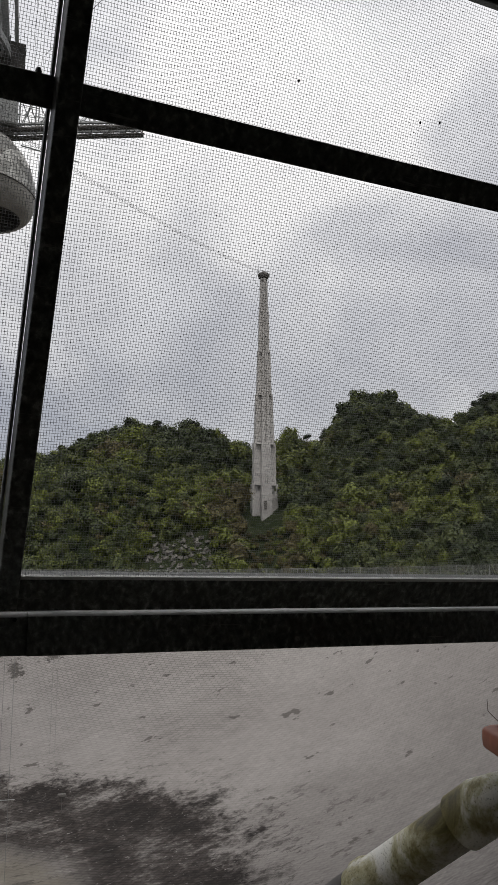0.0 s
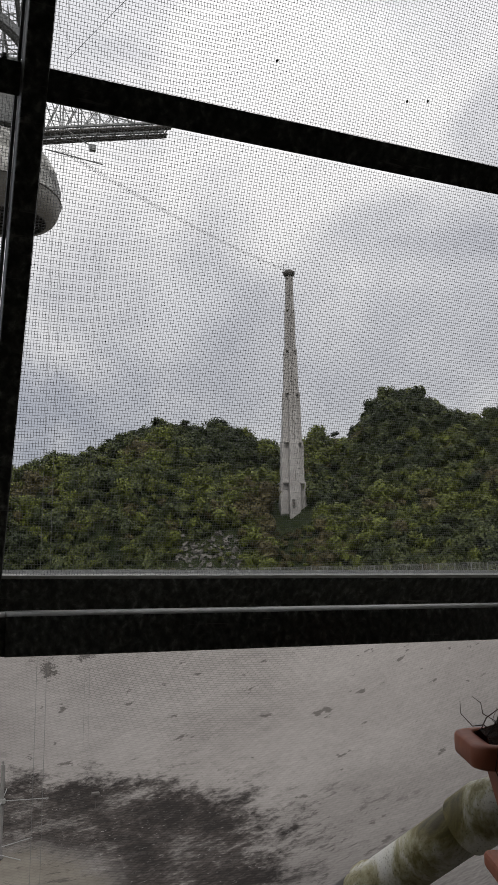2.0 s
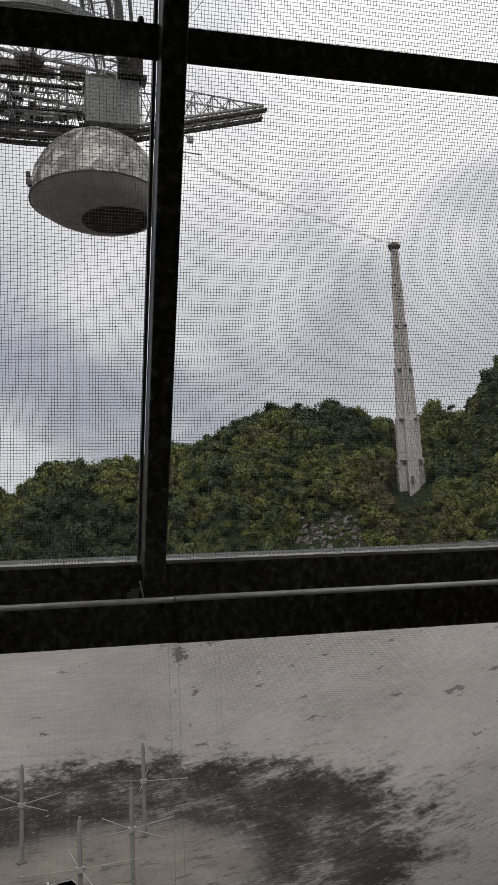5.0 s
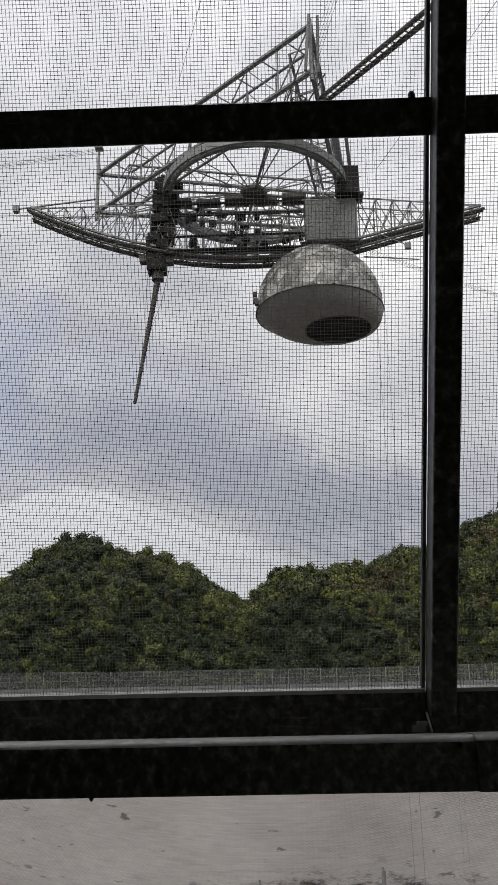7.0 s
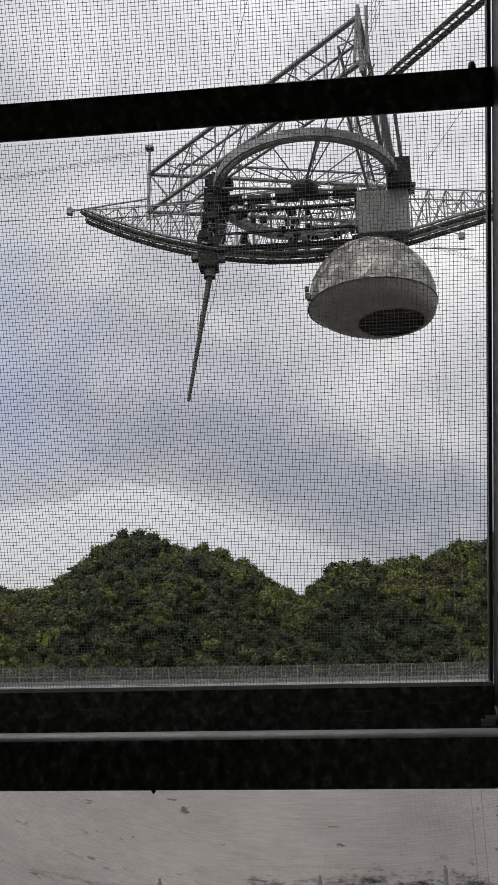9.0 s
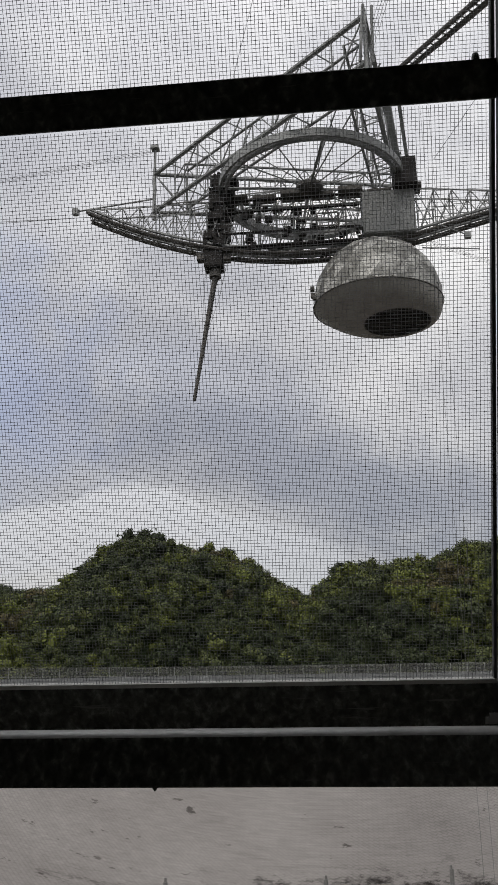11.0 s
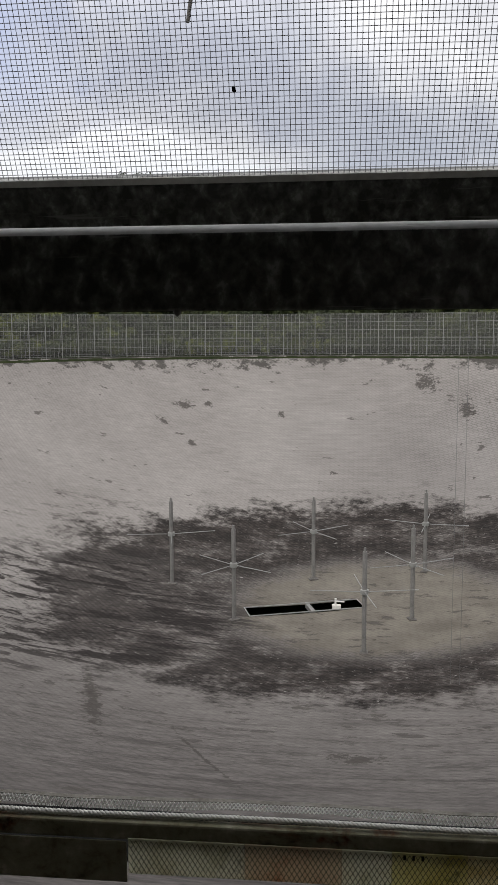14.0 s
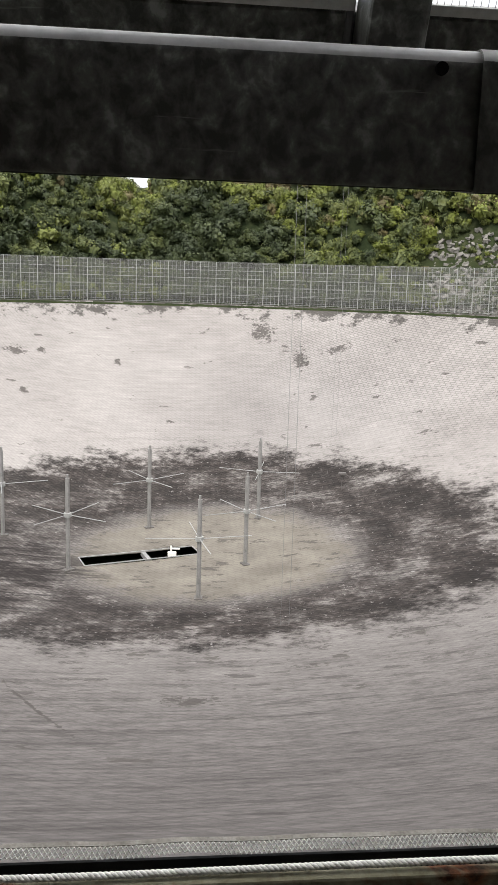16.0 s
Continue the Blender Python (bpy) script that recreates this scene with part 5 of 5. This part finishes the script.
def rope():
    pts = [(LEFT_X + (RIGHT_X - LEFT_X) * i / 90, 1.893 + 0.004 * noise.noise((i * 0.13, 0, 0)), 0.530 + 0.006 * noise.noise((i * 0.07, 3, 0))) for i in range(91)]
    top = thing("rope", "white braided nylon rope lying along the low rail", "rope")
    for k in range(3):
        strand = []
        for i in range(1500):
            t = i / 1499 * 90
            j = min(89, int(t))
            p = Vector(pts[j]).lerp(Vector(pts[j + 1]), t - j)
            a = i * 0.72 + k * 2.094
            strand.append(p + Vector((0, 0.0024 * math.cos(a), 0.0024 * math.sin(a))))
        part("strand", Shape().tube(strand, 0.0028, 5), ROPE, top, smooth=True)


rope()


def diamond_net(name, label, x0, x1, rows, pitch, place, r, material):
    """Net of slanting threads; place(x, k) gives the knot of column x and row k."""
    s = Shape()
    n = int((x1 - x0) / pitch)
    for i in range(n):
        x = x0 + i * pitch
        for k in range(rows):
            a = place(x + (pitch / 2 if k % 2 else 0), k)
            for dx in (-pitch / 2, pitch / 2):
                b = place(x + (pitch / 2 if k % 2 else 0) + dx, k + 1)
                s.beam(a, b, r, 4, caps=False)
    return solid(name, s, material, label, "net", kind="stuff")


# dark staggered holes of the sheet over the painted band, and the torn white net behind the rail
diamond_net("perforated_net", "dark perforated plastic net over the low rail", -0.455, RIGHT_X, 8, 0.0084, lambda x, k: Vector((x, 1.8745, 0.4375 + 0.0071 * k + 0.0016 * noise.noise((x * 5, 0, 4)))), 0.00065, NET_DARK)
def torn_edge(x):
    return 0.018 * noise.noise((x * 2.6, 0, 8)) + 0.008 * noise.noise((x * 8, 0, 4))


diamond_net("plastic_net", "torn wavy edge of a white plastic net outside the deck", LEFT_X, RIGHT_X, 3, 0.0072,
            lambda x, k: Vector((x, 1.998 + 0.003 * k, 0.4755 + torn_edge(x) * (1 - 0.22 * k) + 0.0038 * k)), 0.0010, NET)


def net_hem():
    """Flat selvedge along the upper side of the torn net."""
    s, n = Shape(), 300
    for i in range(n + 1):
        x = LEFT_X + (RIGHT_X - LEFT_X) * i / n
        z = 0.4875 + 0.34 * torn_edge(x)
        s.v += [(x, 2.0075, z), (x, 2.013 + 0.002 * noise.noise((x * 15, 1, 0)), z + 0.003), (x, 2.014, z + 0.001), (x, 2.0085, z - 0.002)]
    for i in range(n):
        for j in range(4):
            s.f.append((4 * i + j, 4 * i + 4 + j, 4 * i + 4 + (j + 1) % 4, 4 * i + (j + 1) % 4))
    solid("net_hem", s, HEM, "weathered tan hem along the torn white net", "net hem", kind="stuff")


net_hem()


def pipe():
    a, b = Vector((1.411, 1.883, 0.645)), Vector((1.550, 1.596, 0.880))
    d = (b - a).normalized()
    top = thing("drain_pipe", "mossy white plastic drain pipe with coupling collars", "pipe")
    part("tube", Shape().tube([a - d * 0.06, a, a.lerp(b, 0.5), b], 0.067, 32), PIPE, top, smooth=True)
    part("cut_pipe", Shape().tube([a - d * 0.5, a - d * 0.3, a - d * 0.061], 0.066, 32), TRUSS_DARK, top, "dark rusty lower pipe", smooth=True)
    part("collar", Shape().tube([a - d * 0.03, a - d * 0.026, a - d * 0.002, a, a + d * 0.012, a + d * 0.014], [0.067, 0.076, 0.076, 0.071, 0.071, 0.067], 32), PIPE, top, smooth=True)
    e = Vector((0.9, -0.25, -0.45)).normalized()
    part("elbow", Shape().tube([b - d * 0.05, b - d * 0.045, b + d * 0.03, b + d * 0.075 + e * 0.02, b + d * 0.09 + e * 0.07, b + d * 0.07 + e * 0.15, b + d * 0.03 + e * 0.34], [0.067, 0.077, 0.078, 0.079, 0.078, 0.077, 0.077], 32), PIPE, top, smooth=True)


pipe()


def pot():
    """A long planter box; its own x runs along the front."""
    turn = Matrix.Translation((0.770, 0.545, 1.113)) @ Matrix.Rotation(-0.42, 4, "Z") @ Matrix.Scale(0.72, 4, (0, 1, 0))
    top = thing("flower_pot", "terracotta-coloured plastic planter with dry roots on a shelf", "flower pot")
    top.matrix_basis = turn
    x0, x1, y0, y1 = 0.036, 0.46, 0.03, 0.165
    s = Shape()
    lo, hi = 0.030, 0.0
    s.add([(x0 + lo, y0 + lo, 0.012), (x1 - lo, y0 + lo, 0.012), (x1 - lo, y1 - lo, 0.012), (x0 + lo, y1 - lo, 0.012), (x0, y0, 0.148), (x1, y0, 0.148), (x1, y1, 0.148), (x0, y1, 0.148)],
          [(0, 3, 2, 1), (4, 5, 6, 7), (0, 1, 5, 4), (1, 2, 6, 5), (2, 3, 7, 6), (3, 0, 4, 7)])
    part("body", rounded(s, 0.008, 2), TERRACOTTA, top)
    # one rounded rim all the way round
    rim, n, m, r = Shape(), 0, 14, 0.030
    for cx, cy, a0 in ((0.490 - r, 0.187 - r, 0), (0.016 + r, 0.187 - r, 90), (0.016 + r, 0.008 + r, 180), (0.490 - r, 0.008 + r, 270)):
        for i in range(8):
            a = radians(a0 + 90 * i / 7)
            for j in range(m):
                b = 2 * math.pi * j / m
                c, e = math.cos(b), math.sin(b)
                across, up = math.copysign(abs(c) ** 0.55, c) * 0.013, math.copysign(abs(e) ** 0.45, e) * 0.0145
                rim.v.append((cx + (r + across) * math.cos(a), cy + (r + across) * math.sin(a), 0.155 + up))
            n += 1
    rim.f = [(i * m + j, (i + 1) % n * m + j, (i + 1) % n * m + (j + 1) % m, i * m + (j + 1) % m) for i in range(n) for j in range(m)]
    part("rim", rim, TERRACOTTA, top, smooth=True)
    part("saucer", rounded(Shape().box((0.036, 0.02, 0.0), (0.47, 0.18, 0.022)), 0.006, 2), TERRACOTTA, top)
    soil, n = Shape(), 16
    for i in range(n + 1):
        for k in range(7):
            x, y = 0.026 + 0.454 * i / n, 0.018 + 0.159 * k / 6
            soil.v.append((x, y, 0.164 + 0.012 * noise.noise((x * 30, y * 30, 1)) + 0.014 * math.sin(math.pi * k / 6)))
    soil.f = [(i * 7 + k, (i + 1) * 7 + k, (i + 1) * 7 + k + 1, i * 7 + k + 1) for i in range(n) for k in range(6)]
    part("soil", soil, SOIL, top)
    rng = random.Random(2)
    for i in range(80):
        p = Vector((rng.uniform(0.03, 0.46), rng.uniform(0.02, 0.17), 0.168))
        pts = [p]
        for k in range(4):
            p = p + Vector((rng.uniform(-0.02, 0.02), rng.uniform(-0.02, 0.02), rng.uniform(-0.003, 0.018)))
            pts.append(p)
        part("root", Shape().tube(pts, [0.0008, 0.0008, 0.0007, 0.0005, 0.0003], 5), TWIG, top)
    for x in (0.03, 0.05, 0.075):
        p = Vector((x, -0.010, 0.175))
        part("root", Shape().tube([p + Vector((0, 0.004, 0.03)), p, p + Vector((-0.006, -0.001, -0.02 - x * 0.3)), p + Vector((0.004, -0.003, -0.045 - x * 0.4)), p + Vector((-0.004, -0.002, -0.06 - x * 0.5))], [0.0004, 0.0006, 0.0006, 0.0005, 0.0003], 5), TWIG, top)
    shelf = thing("shelf", "dark wooden shelf on brackets holding the pot", "shelf")
    shelf.matrix_basis = turn
    part("board", rounded(Shape().box((0.06, 0.03, -0.028), (1.3, 0.17, -0.0005)), 0.004, 2), BARK, shelf)
    for bx in (0.5, 1.2):
        part("bracket", Shape().box((bx, 0.08, -1.113), (bx + 0.03, 0.11, -0.028)), STEEL_DARK, shelf)


pot()


def room():
    for name, lo, hi, mat, label, cat in (
            ("floor", (LEFT_X - 1.0, -4.0, -0.12), (RIGHT_X + 1.0, 1.99, 0.0), FLOOR, "dark boarded deck floor", "floor"),
            ("ceiling", (LEFT_X - 1.0, -4.0, 3.0), (RIGHT_X + 1.0, 1.05, 3.12), CEIL, "dim boarded ceiling over the deck", "ceiling"),
            ("wall_back", (LEFT_X - 1.0, -4.15, 0.0), (RIGHT_X + 1.0, -4.0, 3.0), WALL, "dim plaster back wall", "wall"),
            ("wall_left", (LEFT_X - 0.15, -4.0, 0.0), (LEFT_X, 1.99, 3.0), WALL, "dim plaster side wall", "wall"),
            ("wall_right", (RIGHT_X, -4.0, 0.0), (RIGHT_X + 0.15, 1.99, 3.0), WALL, "dim plaster side wall", "wall")):
        solid(name, Shape().box(lo, hi), mat, label, cat, kind="structure")
    s = slant_box(LEFT_X, RIGHT_X, TOP_V + 0.056, TOP_V + 0.42, 0.0, 0.05)
    solid("wall_head", s, WALL, "boarded strip between window and ceiling", "wall", kind="structure")
    for x in (LEFT_X + 0.2, RIGHT_X - 0.3):
        solid("deck_post", Shape().box((x, 1.6, -9.0), (x + 0.14, 1.74, -0.12)), CONCRETE, "concrete post under the deck", "post", kind="structure")


room()


# ---- rough grass by the deck ----
def grass():
    rng = np.random.default_rng(4)
    n = 60000
    x, y = rng.uniform(-5, 6, n), rng.uniform(2.9, 6.4, n)
    z = np.array([ground_z(a, b) for a, b in zip(x, y)])
    h = rng.uniform(0.04, 0.15, n)
    a = rng.uniform(0, 2 * np.pi, n)
    w = rng.uniform(0.002, 0.006, n)
    dx, dy = np.cos(a) * w, np.sin(a) * w
    lx, ly = rng.normal(scale=0.07, size=n), rng.normal(scale=0.07, size=n)
    q = np.stack([np.stack([x - dx, y - dy, z], 1), np.stack([x + dx, y + dy, z], 1), np.stack([x + dx * 0.7 + lx * 0.5, y + dy * 0.7 + ly * 0.5, z + h * 0.7], 1), np.stack([x + lx, y + ly, z + h], 1)], 1)
    solid("grass", leaf_mesh("grass", q), GRASS, "rough green grass below the deck", "grass", kind="stuff")


grass()
